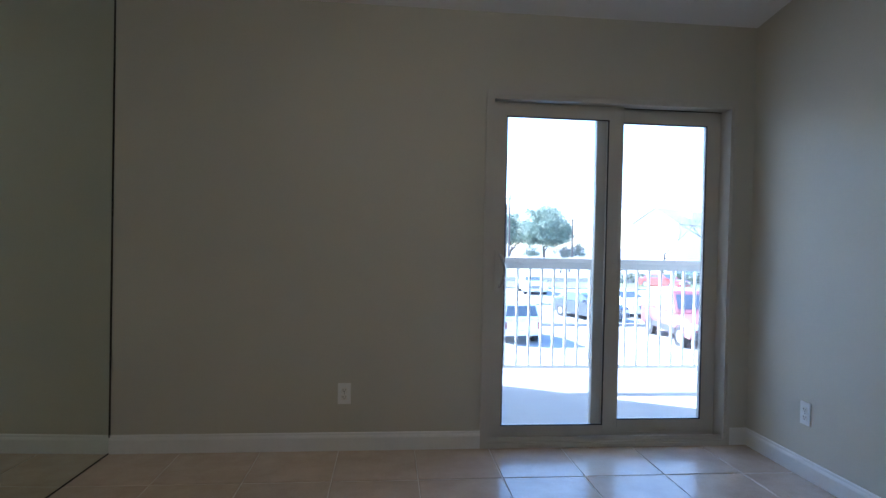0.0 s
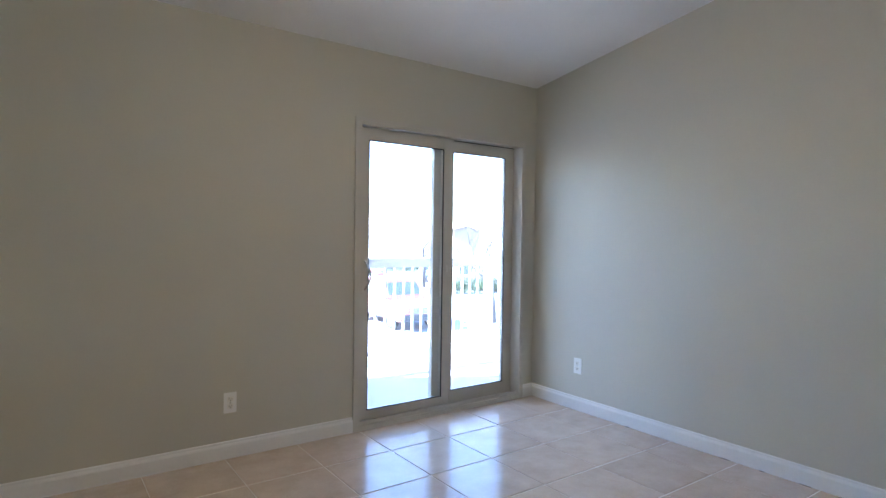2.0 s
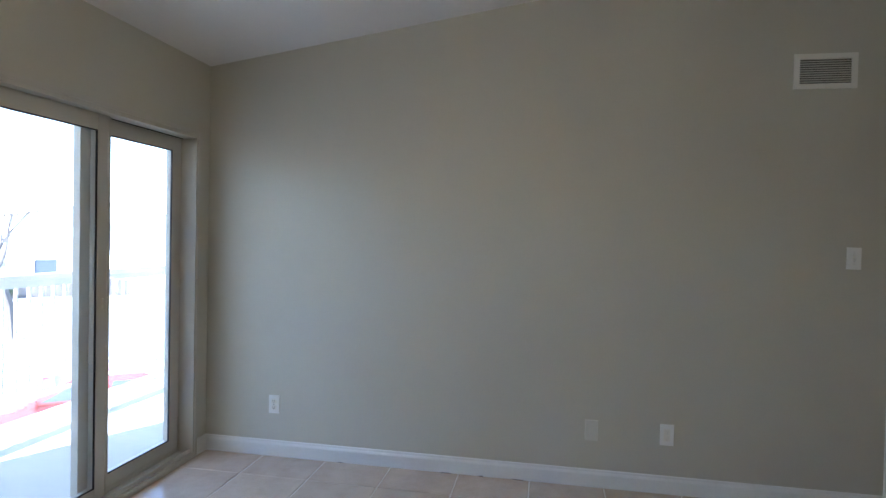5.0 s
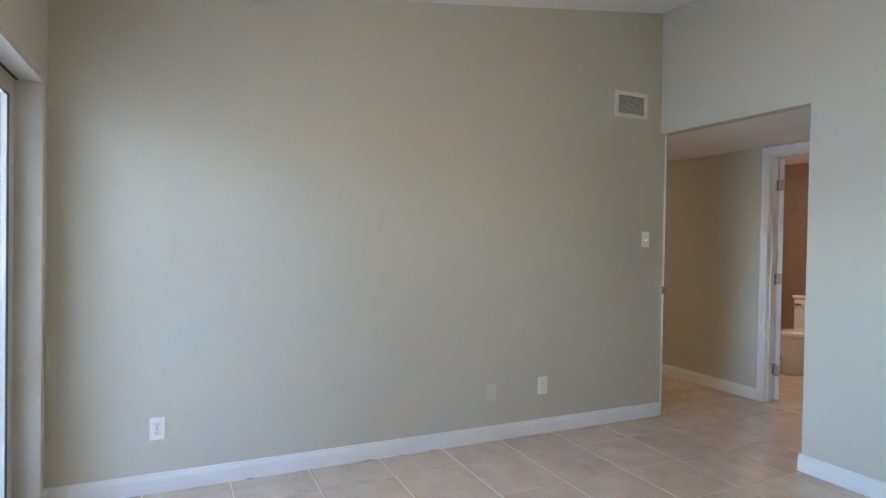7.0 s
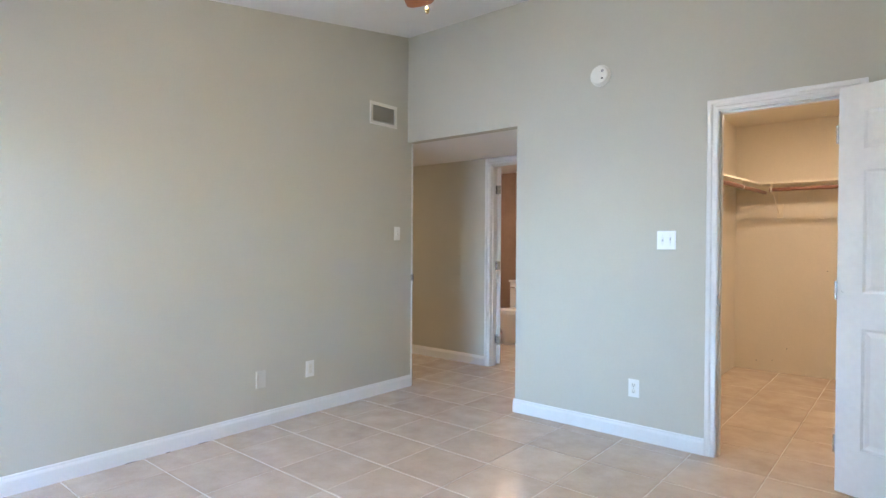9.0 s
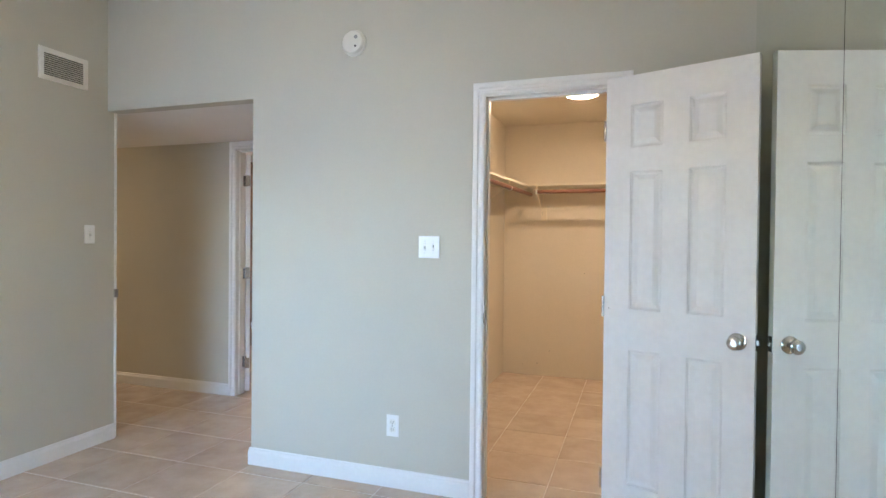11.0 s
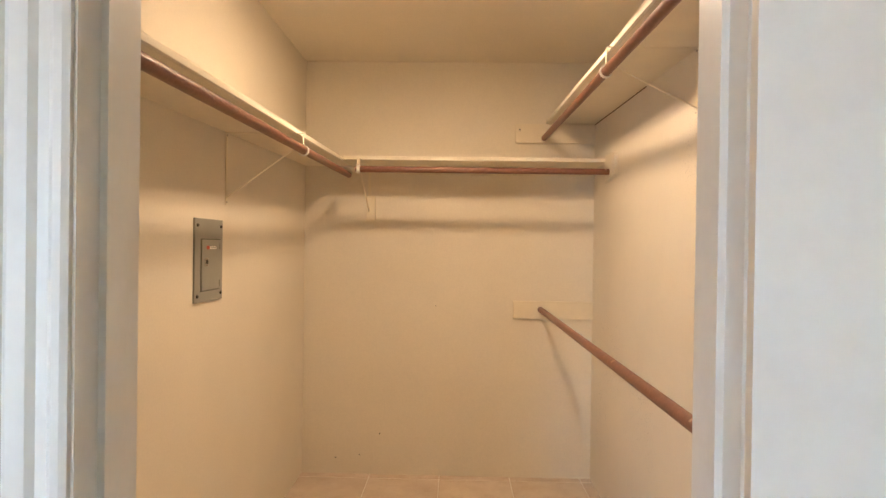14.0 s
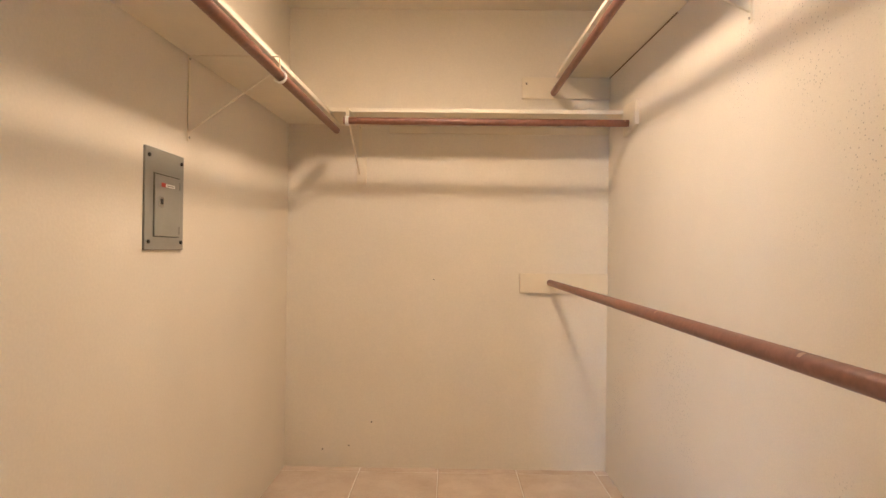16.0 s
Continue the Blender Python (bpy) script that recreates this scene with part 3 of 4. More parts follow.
# ---- return-air grille ----
vent = thing("air_vent", "white metal return-air grille with angled louvres", "vent", E_WALL(-3.528, 2.303))
W, Hh = 0.302, 0.182
part("frame", blocks((-W / 2, -W / 2 + 0.028, -0.010, 0, -Hh / 2, Hh / 2), (W / 2 - 0.028, W / 2, -0.010, 0, -Hh / 2, Hh / 2), (-W / 2 + 0.028, W / 2 - 0.028, -0.010, 0, Hh / 2 - 0.026, Hh / 2), (-W / 2 + 0.028, W / 2 - 0.028, -0.010, 0, -Hh / 2, -Hh / 2 + 0.026)), PLASTICW, vent)
part("backing", block(-W / 2 + 0.028, W / 2 - 0.028, -0.0015, 0.0, -Hh / 2 + 0.026, Hh / 2 - 0.026), mat("dusty_duct_lining", (0.22, 0.22, 0.19), 0.9, var=0.1), vent)
for i in range(11):
    z = -Hh / 2 + 0.032 + i * 0.0118
    part("slat", prism([(-0.009, z), (-0.0082, z + 0.001), (-0.0018, z + 0.008), (-0.002, z + 0.0065)], "x", -W / 2 + 0.028, W / 2 - 0.028), PLASTICW, vent)

# ---- smoke detector ----
smoke = thing("smoke_detector", "round white plastic smoke detector on the wall", "smoke detector", S_WALL(-1.764, 2.367))
part("base", lathe([(0, 0), (0.070, 0), (0.070, 0.012), (0.067, 0.014), (0, 0.014)], 36, pose(0, 0, 0, 90, 0, 0)), PLASTICW, smoke, smooth=True)
part("cover", lathe([(0.064, 0.014), (0.064, 0.022), (0.056, 0.034), (0.040, 0.038), (0, 0.039)], 36, pose(0, 0, 0, 90, 0, 0)), PLASTICW, smoke, smooth=True)
part("test_button", lathe([(0.010, 0.036), (0.010, 0.0405), (0, 0.041)], 16, pose(0.026, 0, 0.022, 90, 0, 0)), GREYINK, smoke, "grey test button", smooth=True)
part("status_light", lathe([(0.006, 0.036), (0.006, 0.040), (0, 0.0405)], 10, pose(0.024, 0, -0.026, 90, 0, 0)), SLOT, smoke)


# ---- ceiling fan ----
FAN = (-1.945, -1.76)
fan = thing("ceiling_fan", "five-blade ceiling fan with reddish wood blades, light switched on", "ceiling fan", pose(FAN[0], FAN[1], 0))
fz = ceil_z(FAN[1])
part("canopy", lathe([(0, fz + 0.02), (0.07, fz + 0.02), (0.07, fz - 0.03), (0.045, fz - 0.06), (0.02, fz - 0.07), (0, fz - 0.07)], 28), BRASS, fan, smooth=True)
part("down_rod", tube((0, 0, fz - 0.06), (0, 0, 2.53), 0.0125, 16), BRASS, fan, smooth=True)
part("motor_housing", lathe([(0, 2.55), (0.05, 2.545), (0.10, 2.52), (0.12, 2.49), (0.12, 2.44), (0.105, 2.415), (0.07, 2.405), (0, 2.405)], 36), BRASS, fan, smooth=True)
part("switch_housing", lathe([(0, 2.406), (0.062, 2.406), (0.066, 2.37), (0.060, 2.32), (0.045, 2.30), (0, 2.30)], 32), BRASS, fan, smooth=True)
part("light_bowl", lathe([(0, 2.224), (0.03, 2.226), (0.07, 2.238), (0.100, 2.258), (0.112, 2.280), (0.108, 2.302), (0.05, 2.306), (0, 2.306)], 36), FROST, fan, "lit frosted white glass bowl", smooth=True)
for k in range(5):
    a = radians(19.5 + 72 * k)
    m = Matrix.Rotation(a, 4, "Z")
    bm = bmesh.new()
    out = [(0.22, -0.048), (0.34, -0.060), (0.60, -0.070), (0.662, -0.064), (0.686, -0.045), (0.692, 0.0), (0.686, 0.045), (0.662, 0.064), (0.60, 0.070), (0.34, 0.060), (0.22, 0.048)]
    lo, hi = [bm.verts.new((x, y, 2.398 - y * 0.2)) for x, y in out], [bm.verts.new((x, y, 2.404 - y * 0.2)) for x, y in out]
    bm.faces.new(lo), bm.faces.new(hi)
    for i in range(len(out)):
        j = (i + 1) % len(out)
        bm.faces.new((lo[i], lo[j], hi[j], hi[i]))
    bm.transform(m)
    bl = part("blade", bm, BLADE, fan)
    bm = blocks((0.09, 0.23, -0.016, 0.016, 2.410, 2.418), (0.21, 0.29, -0.036, 0.036, 2.413, 2.419))
    bm.transform(m)
    part("blade_iron", bm, BRASS, bl)
for (x, y, z) in ((-0.040, -0.075, 2.108), (-0.083, -0.037, 2.155)):
    ch = part("pull_chain", tube((x, y, z + 0.012), (x, y, 2.33), 0.0012, 6), BRASS, fan)
    part("fob", lathe([(0, -0.014), (0.005, -0.011), (0.0085, -0.002), (0.009, 0.006), (0.005, 0.012), (0, 0.013)], 16, pose(x, y, z)), BRASS, ch, "small brass chain fob", smooth=True)


# ---- closet ----
SH = 1.832
SAG = 0.030   # the side shelves and their rods dip towards the door


def shelf(label, x0, x1, y0, y1, z, front, sag=0.0, pivot=0.0):
    """A painted board with a paler sanded front edge; front names the side that shows: 'x' or 'y'."""
    ob = thing("closet_shelf", label, "shelf", group="closet shelves")
    e = 0.012
    if front == "x":
        f = x0 if abs(x0 + 2.82) < abs(x1 + 2.82) else x1
        s = 1 if f == max(x0, x1) else -1
        lo, hi = sorted((x0, x1))
        lo, hi = (lo, hi - e) if s > 0 else (lo + e, hi)
        rows = ((lo, hi, y0, y1), (f - s * e, f, y0, y1))
    else:
        f = max(y0, y1)
        rows = ((x0, x1, min(y0, y1), f - e), (x0, x1, f - e, f))
    for name, (a, b, c, d), mt in zip(("board", "front_edge"), rows, (CREAMT, EDGEP)):
        o = part(name, block(a, b, c, d, z, z + 0.019, 0.0012, 1), mt, ob)
        for v in o.data.vertices:
            v.co.z -= sag * (v.co.y - pivot)
    return ob


EDGEP = mat("pale_shelf_edge_paint", (0.80, 0.745, 0.61), 0.5, var=0.05, scale=9, fine=0.03, bump=0.1, bump_scale=60)
CRACK = mat("dark_joint_crack", (0.16, 0.09, 0.05), 0.9)
shelf("cream painted wooden shelf along the panel-side wall", CLO_L - 0.001, -2.236, YC - 0.107, CLO_Y + 0.001, SH, "x", SAG, -6.5)
shelf("cream painted wooden shelf along the back wall", -2.2415, CLO_R + 0.001, -6.352, CLO_Y + 0.001, SH, "y")
top_shelf = shelf("cream painted upper wooden shelf along the rough wall", CLO_R + 0.001, -3.386, YC - 0.107, CLO_Y + 0.001, 2.096, "x", SAG, -6.6)
bm = block(CLO_R + 0.0008, CLO_R + 0.004, -5.75, CLO_Y + 0.002, 2.0915, 2.0965)
for v in bm.verts:
    v.co.z -= SAG * (v.co.y + 6.6)
part("joint_crack", bm, CRACK, top_shelf, "dark open joint along the wall")


def cleat(label, bm):
    return tagged(part("shelf_cleat", bm, CREAMT), label, "cleat", "closet cleats")


c1 = cleat("cream painted cleat board under the upper shelf", block(-3.206, CLO_R + 0.001, CLO_Y + 0.001, CLO_Y + 0.019, 1.982, 2.094, 0.002, 1))
part("nail_head", tube((-3.23, CLO_Y + 0.018, 2.06), (-3.23, CLO_Y + 0.0205, 2.06), 0.005, 10), SLOT, c1)
cleat("cream painted cleat board holding the lower rod", block(-3.206, CLO_R + 0.001, CLO_Y + 0.001, CLO_Y + 0.019, 0.945, 1.05, 0.002, 1))
cleat("cream painted block at the end of the back rod", prism([(-6.17, 1.745), (-6.345, 1.722), (-6.345, 1.868), (-6.17, 1.855)], "x", CLO_R + 0.001, CLO_R + 0.020))
cleat("thin cream cleat under the back shelf", block(-2.5, CLO_R + 0.001, CLO_Y + 0.001, CLO_Y + 0.014, 1.79, 1.831, 0.002, 1))


def rod(label, a, b, r=0.0165):
    ob = tagged(part("closet_rod", tube(a, b, r, 24), ROD, smooth=True), label, "closet rod", "closet rods")
    return ob


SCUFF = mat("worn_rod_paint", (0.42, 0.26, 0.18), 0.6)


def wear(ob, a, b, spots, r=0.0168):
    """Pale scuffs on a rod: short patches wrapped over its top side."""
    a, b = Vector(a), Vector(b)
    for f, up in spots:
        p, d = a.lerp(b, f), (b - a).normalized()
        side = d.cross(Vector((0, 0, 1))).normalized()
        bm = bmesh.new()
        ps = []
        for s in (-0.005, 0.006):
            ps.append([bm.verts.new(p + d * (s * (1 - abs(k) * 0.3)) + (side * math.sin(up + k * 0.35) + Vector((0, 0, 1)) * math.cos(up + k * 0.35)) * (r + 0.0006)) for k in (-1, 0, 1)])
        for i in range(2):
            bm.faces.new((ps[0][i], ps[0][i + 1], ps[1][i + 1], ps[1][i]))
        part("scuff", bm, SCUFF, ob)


ra, rb = (-2.262, YC - 0.107, 1.704), (-2.262, -6.425, 1.757)
r1 = rod("brown painted wooden rod under the shelf beside the panel", ra, rb)
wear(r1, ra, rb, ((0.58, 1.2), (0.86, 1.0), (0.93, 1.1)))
ra, rb = (-2.328, -6.262, 1.768), (CLO_R + 0.021, -6.262, 1.768)
r2 = rod("brown painted wooden rod across the back of the closet", ra, rb)
wear(r2, ra, rb, ((0.985, 0.9), (0.5, 0.2), (0.72, 0.2)))
ra, rb = (-3.358, YC - 0.107, 1.935), (-3.374, CLO_Y + 0.019, 2.012)
r3 = rod("brown painted wooden rod under the upper shelf", ra, rb)
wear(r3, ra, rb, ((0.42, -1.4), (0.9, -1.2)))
ra, rb = (-3.366, YC - 0.107, 1.002), (-3.366, CLO_Y + 0.019, 1.002)
r4 = rod("brown painted lower wooden rod with scuffed paint", ra, rb)
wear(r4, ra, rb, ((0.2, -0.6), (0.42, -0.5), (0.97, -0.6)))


def bracket(label, wall, front, drop, hook=True):
    """A thin folded-steel shelf and rod bracket: wall = top point on the wall, front = point at the rod, drop = depth on the wall."""
    w, f = Vector(wall), Vector(front)
    d = Vector((f.x - w.x, f.y - w.y, 0)).normalized()
    s = Vector((-d.y, d.x, 0))
    ob = thing("shelf_bracket", label, "bracket", group="closet brackets")
    def strap(name, a, b, wd=0.008, th=0.003):
        a, b = Vector(a), Vector(b)
        n = (b - a).normalized().cross(s).normalized()
        bm = bmesh.new()
        vs = [[bm.verts.new(p + s * (i * wd / 2) + n * (j * th / 2)) for i, j in ((-1, -1), (1, -1), (1, 1), (-1, 1))] for p in (a, b)]
        for i in range(4):
            bm.faces.new((vs[0][i], vs[0][(i + 1) % 4], vs[1][(i + 1) % 4], vs[1][i]))
        bm.faces.new(vs[0]), bm.faces.new(vs[1])
        return part(name, bm, CREAMT, ob)
    strap("wall_strap", w + d * 0.003, w + d * 0.003 - Vector((0, 0, drop)), 0.016)
    top = w - Vector((0, 0, 0.002))
    strap("shelf_strap", top, Vector((f.x, f.y, top.z)))
    strap("brace", w + d * 0.005 - Vector((0, 0, drop - 0.03)), Vector((f.x, f.y, f.z + 0.022)) - d * 0.01)
    strap("drop_strap", Vector((f.x, f.y, top.z)), Vector((f.x, f.y, f.z + 0.014)), 0.014)
    if hook:
        pts = [f + (d * math.cos(t) + Vector((0, 0, 1)) * math.sin(t)) * 0.0195 for t in [math.pi * 0.5 - math.pi * 1.3 * i / 12 for i in range(13)]]
        bm = bmesh.new()
        rows = [[bm.verts.new(p + s * k) for k in (-0.008, 0.008)] for p in pts]
        rows2 = [[bm.verts.new(f + (p - f) * 1.16 + s * k) for k in (-0.008, 0.008)] for p in pts]
        for a in range(12):
            bm.faces.new((rows[a][0], rows[a][1], rows[a + 1][1], rows[a + 1][0]))
            bm.faces.new((rows2[a][0], rows2[a + 1][0], rows2[a + 1][1], rows2[a][1]))
            for e in (0, 1):
                bm.faces.new((rows[a][e], rows[a + 1][e], rows2[a + 1][e], rows2[a][e]))
        part("rod_hook", bm, PLASTIC, ob, "white rod hook")
    for dz in (0.012, drop - 0.012):
        p = w + d * 0.003 - Vector((0, 0, dz))
        part("screw", tube(p, p + d * 0.004, 0.004, 10), CHROME, ob)
    return ob


bracket("thin cream steel shelf bracket above the panel", (CLO_L, -5.485, SH - 0.030), (-2.262, -5.485, 1.735), 0.285)
bb = bracket("thin cream steel shelf bracket at the back corner", (-2.345, CLO_Y, SH), (-2.345, -6.262, 1.768), 0.30)
part("wall_block", block(-2.382, -2.330, CLO_Y + 0.001, CLO_Y + 0.016, 1.515, 1.66, 0.002, 1), CREAMT, bb)
bracket("thin cream steel bracket under the upper shelf", (CLO_R, -5.23, 2.056), (-3.366, -5.23, 1.972), 0.235)

for x, z, r in ((-2.161, 0.094, 0.004), (-2.303, 0.114, 0.003), (-2.423, 0.243, 0.004), (-2.749, 1.011, 0.003)):
    tagged(part("nail_hole", tube((x, CLO_Y - 0.002, z), (x, CLO_Y + 0.0008, z), r, 8), SLOT), "small dark nail hole in the back wall", "nail hole", "nail holes")

# breaker panel
panel = thing("breaker_panel", "grey enamelled electrical breaker panel with a small door", "electrical panel", pose(CLO_L, -5.331, 1.303, 0, 0, -90))
part("cover", block(-0.116, 0.116, -0.007, 0, -0.146, 0.153, 0.002), STEEL, panel)
pd = part("panel_door", block(-0.068, 0.084, -0.011, -0.006, -0.105, 0.078, 0.003), STEEL, panel)
part("door_gap", ring(-0.0705, 0.0865, -0.0078, -0.0066, -0.1075, 0.0805, 0.003), SLOT, panel)
part("pull_latch", block(-0.046, -0.022, -0.0145, -0.0105, -0.018, 0.012, 0.003), CHROME, pd)
part("latch_recess", block(-0.041, -0.027, -0.0152, -0.0143, -0.010, 0.006), SLOT, pd)
part("red_label", block(-0.032, -0.008, -0.0118, -0.0108, 0.043, 0.055), mat("red_label_ink", (0.5, 0.05, 0.03), 0.5), pd, "small red label")
part("white_label", block(-0.006, 0.048, -0.0118, -0.0108, 0.044, 0.053), PLASTIC, pd, "small white printed label")
part("label_bar", block(0.0, 0.044, -0.0122, -0.0117, 0.047, 0.050), STEEL, pd)
for x, z in ((-0.098, 0.128), (0.098, 0.128), (-0.098, -0.122), (0.098, -0.122)):
    part("screw", lathe([(0, 0.012), (0.005, 0.0115), (0.006, 0.007), (0, 0.007)], 12, pose(x, 0, z, 90, 0, 0)), SLOT, panel)
for z in (0.055, -0.085):
    part("door_hinge", block(0.078, 0.088, -0.0135, -0.010, z - 0.012, z + 0.012, 0.001), STEEL, pd)

# ceiling lamp
lamp = thing("closet_light", "round white flush ceiling light, switched on", "ceiling light", pose(-2.822, -5.365, CLO_Z))
part("housing", lathe([(0, 0), (0.142, 0), (0.155, -0.016), (0.157, -0.034), (0.149, -0.050), (0.132, -0.062), (0.118, -0.066), (0.114, -0.058), (0, -0.058)], 48), mat("satin_bronze_ring", (0.55, 0.48, 0.40), 0.45, metal=0.3), lamp, "pale bronze rim", smooth=True)
part("diffuser", lathe([(0, -0.059), (0.1135, -0.059), (0.1135, -0.066), (0.103, -0.072), (0.06, -0.078), (0, -0.080)], 48), LAMP, lamp, "glowing white diffuser", smooth=True)

# attic hatch
hatch = thing("attic_hatch", "cream painted attic access hatch in the closet ceiling", "hatch")
part("trim", blocks((HX0, HX0 + 0.05, HY0 + 0.05, HY1 - 0.05, CLO_Z - 0.012, CLO_Z - 0.001), (HX1 - 0.05, HX1, HY0 + 0.05, HY1 - 0.05, CLO_Z - 0.012, CLO_Z - 0.001), (HX0, HX1, HY0, HY0 + 0.05, CLO_Z - 0.012, CLO_Z - 0.001), (HX0, HX1, HY1 - 0.05, HY1, CLO_Z - 0.012, CLO_Z - 0.001)), CREAMT, hatch)
part("lid", block(HX0 - 0.002, HX1 + 0.002, HY0 - 0.002, HY1 + 0.002, CLO_Z + 0.046, CLO_Z + 0.066), CREAMT, hatch)


# ---- hall and bathroom ----
bath_door = panel_door("bathroom_door", 0.66, 2.02, "white painted bathroom door standing open inwards", pose(0, 0, 0))
bath_door.matrix_basis = Matrix.Translation((-0.082, HALL_Y - 0.112, 0.004)) @ Matrix.Rotation(radians(-45), 4, "Z") @ Matrix.Translation((0, -0.035, 0))
for z in (0.27, 1.02, 1.80):
    hh = tagged(part("door_hinge", blocks((-0.0755, -0.0725, HALL_Y - 0.105, HALL_Y - 0.065, z - 0.045, z + 0.045)), CHROME, bath_casing), "bright steel hinge leaf")
    part("hinge_pin", tube((-0.084, HALL_Y - 0.112, z - 0.046), (-0.084, HALL_Y - 0.112, z + 0.046), 0.007, 10), CHROME, bath_casing, smooth=True)

toilet = thing("toilet", "white porcelain toilet with the lid closed", "toilet", pose(0.53, -6.36, 0))


def oval(z, cy, rx, ry, n=28):
    return [(rx * math.sin(2 * math.pi * i / n), cy + ry * math.cos(2 * math.pi * i / n), z) for i in range(n)]


def loft(rows):
    bm = bmesh.new()
    rs = [[bm.verts.new(p) for p in r] for r in rows]
    for p, q in zip(rs, rs[1:]):
        for i in range(len(p)):
            j = (i + 1) % len(p)
            bm.faces.new((p[i], p[j], q[j], q[i]))
    bm.faces.new(rs[0][::-1]), bm.faces.new(rs[-1])
    return bm


part("bowl", loft([oval(0.001, 0.0, 0.105, 0.24), oval(0.05, 0.0, 0.10, 0.23), oval(0.16, 0.02, 0.095, 0.22), oval(0.26, 0.05, 0.13, 0.245), oval(0.34, 0.06, 0.175, 0.26), oval(0.385, 0.06, 0.185, 0.265), oval(0.395, 0.06, 0.17, 0.25)]), PORCELAIN, toilet, smooth=True)
part("seat", loft([oval(0.394, 0.06, 0.187, 0.262), oval(0.398, 0.06, 0.190, 0.266), oval(0.410, 0.06, 0.190, 0.266), oval(0.414, 0.06, 0.186, 0.262)]), PORCELAIN, toilet, smooth=True)
part("lid", loft([oval(0.4145, 0.06, 0.186, 0.262), oval(0.418, 0.06, 0.189, 0.265), oval(0.430, 0.06, 0.186, 0.262), oval(0.438, 0.06, 0.15, 0.22)]), PORCELAIN, toilet, smooth=True)
part("tank", block(-0.22, 0.22, -0.42, -0.225, 0.37, 0.74, 0.02, 3), PORCELAIN, toilet, smooth=True)
part("tank_lid", block(-0.23, 0.23, -0.43, -0.215, 0.741, 0.775, 0.01, 2), PORCELAIN, toilet, smooth=True)
part("flush_lever", block(0.13, 0.20, -0.222, -0.208, 0.67, 0.685, 0.004), CHROME, toilet)

bl = thing("bathroom_light", "warm round bathroom ceiling light, switched on", "ceiling light", pose(0.35, -5.9, 2.25))
part("housing", lathe([(0, 0), (0.14, 0), (0.14, -0.02), (0.125, -0.03), (0, -0.03)], 32), PLASTICW, bl, smooth=True)
part("diffuser", lathe([(0, -0.031), (0.12, -0.031), (0.11, -0.05), (0.06, -0.065), (0, -0.068)], 32), mat("bath_lamp_lens", (0.9, 0.9, 0.9), 0.4, emit=(1.0, 0.72, 0.48, 6.6)), bl, smooth=True)
hl = thing("hall_light", "warm round hall ceiling light, switched on", "ceiling light", pose(2.6, -4.40, HALL_Z))
part("housing", lathe([(0, 0), (0.13, 0), (0.13, -0.02), (0.115, -0.03), (0, -0.03)], 32), PLASTICW, hl, smooth=True)
part("diffuser", lathe([(0, -0.031), (0.11, -0.031), (0.10, -0.05), (0.05, -0.062), (0, -0.064)], 32), mat("hall_lamp_lens", (0.9, 0.9, 0.9), 0.4, emit=(1.0, 0.66, 0.36, 5.6)), hl, smooth=True)


# ---- balcony ----
structure("balcony_slab", block(-2.1, 4.5, 0.14, 1.74, -0.22, -0.045), CONCRETE, "pale concrete balcony floor", "balcony")
structure("balcony_roof", block(-2.1, 4.5, 0.14, 2.1, 2.45, 2.62), WHITEP, "white balcony soffit above", "balcony")
structure("wall_facade", blocks((-9, -3.8, 0.0, 0.14, GROUND, 5.0), (0.12, 9, 0.0, 0.14, GROUND, 5.0), (-3.8, 0.12, 0.002, 0.14, 2.56, 5.0), (-3.8, 0.12, 0.002, 0.14, GROUND, -0.2)), WHITEP, "pale outside wall of the building", "wall")
# The far dividing wall is made up, to grey the view through the glass.
structure("balcony_partition", block(3.42, 3.54, 0.14, 1.92, -0.045, 2.45, 0.01), WHITEP, "added white wall closing the far end of the balcony", "wall")
structure("balcony_partition", block(-2.02, -1.90, 0.14, 1.92, -0.045, 2.45, 0.01), WHITEP, "white dividing wall at the end of the balcony", "wall")
rail = thing("balcony_railing", "painted metal balcony railing with thin white balusters", "railing")
# Handrail darker than the balusters: shade on its near face put into the colour.
RAILP = mat("shaded_rail_paint", (0.52, 0.51, 0.48), 0.5, var=0.05, scale=4, fine=0.04)
part("top_rail", block(-1.90, 3.42, 1.80, 1.89, 0.985, 1.03, 0.008), RAILP, rail, "handrail with shade in its colour")
part("under_rail", block(-1.90, 3.42, 1.825, 1.865, 0.93, 0.985), RAILP, rail)
part("bottom_rail", block(-1.90, 3.42, 1.835, 1.865, 0.035, 0.065), WHITEP, rail)
bm0 = blocks((-0.0095, 0.0095, 1.8405, 1.8595, 0.06, 0.94))
first = part("baluster", bm0, WHITEP, rail, m=Matrix.Translation((-1.85, 0, 0)))
for i in range(1, 47):
    o = first.copy()
    scene.collection.objects.link(o)
    o.matrix_basis = Matrix.Translation((-1.85 + 0.1115 * i, 0, 0))
for x in (1.1, 3.38):
    part("post", block(x - 0.02, x + 0.02, 1.83, 1.87, -0.17, 0.98), WHITEP, rail)
    part("bracket", block(x - 0.03, x + 0.03, 1.742, 1.829, -0.17, -0.10), WHITEP, rail)


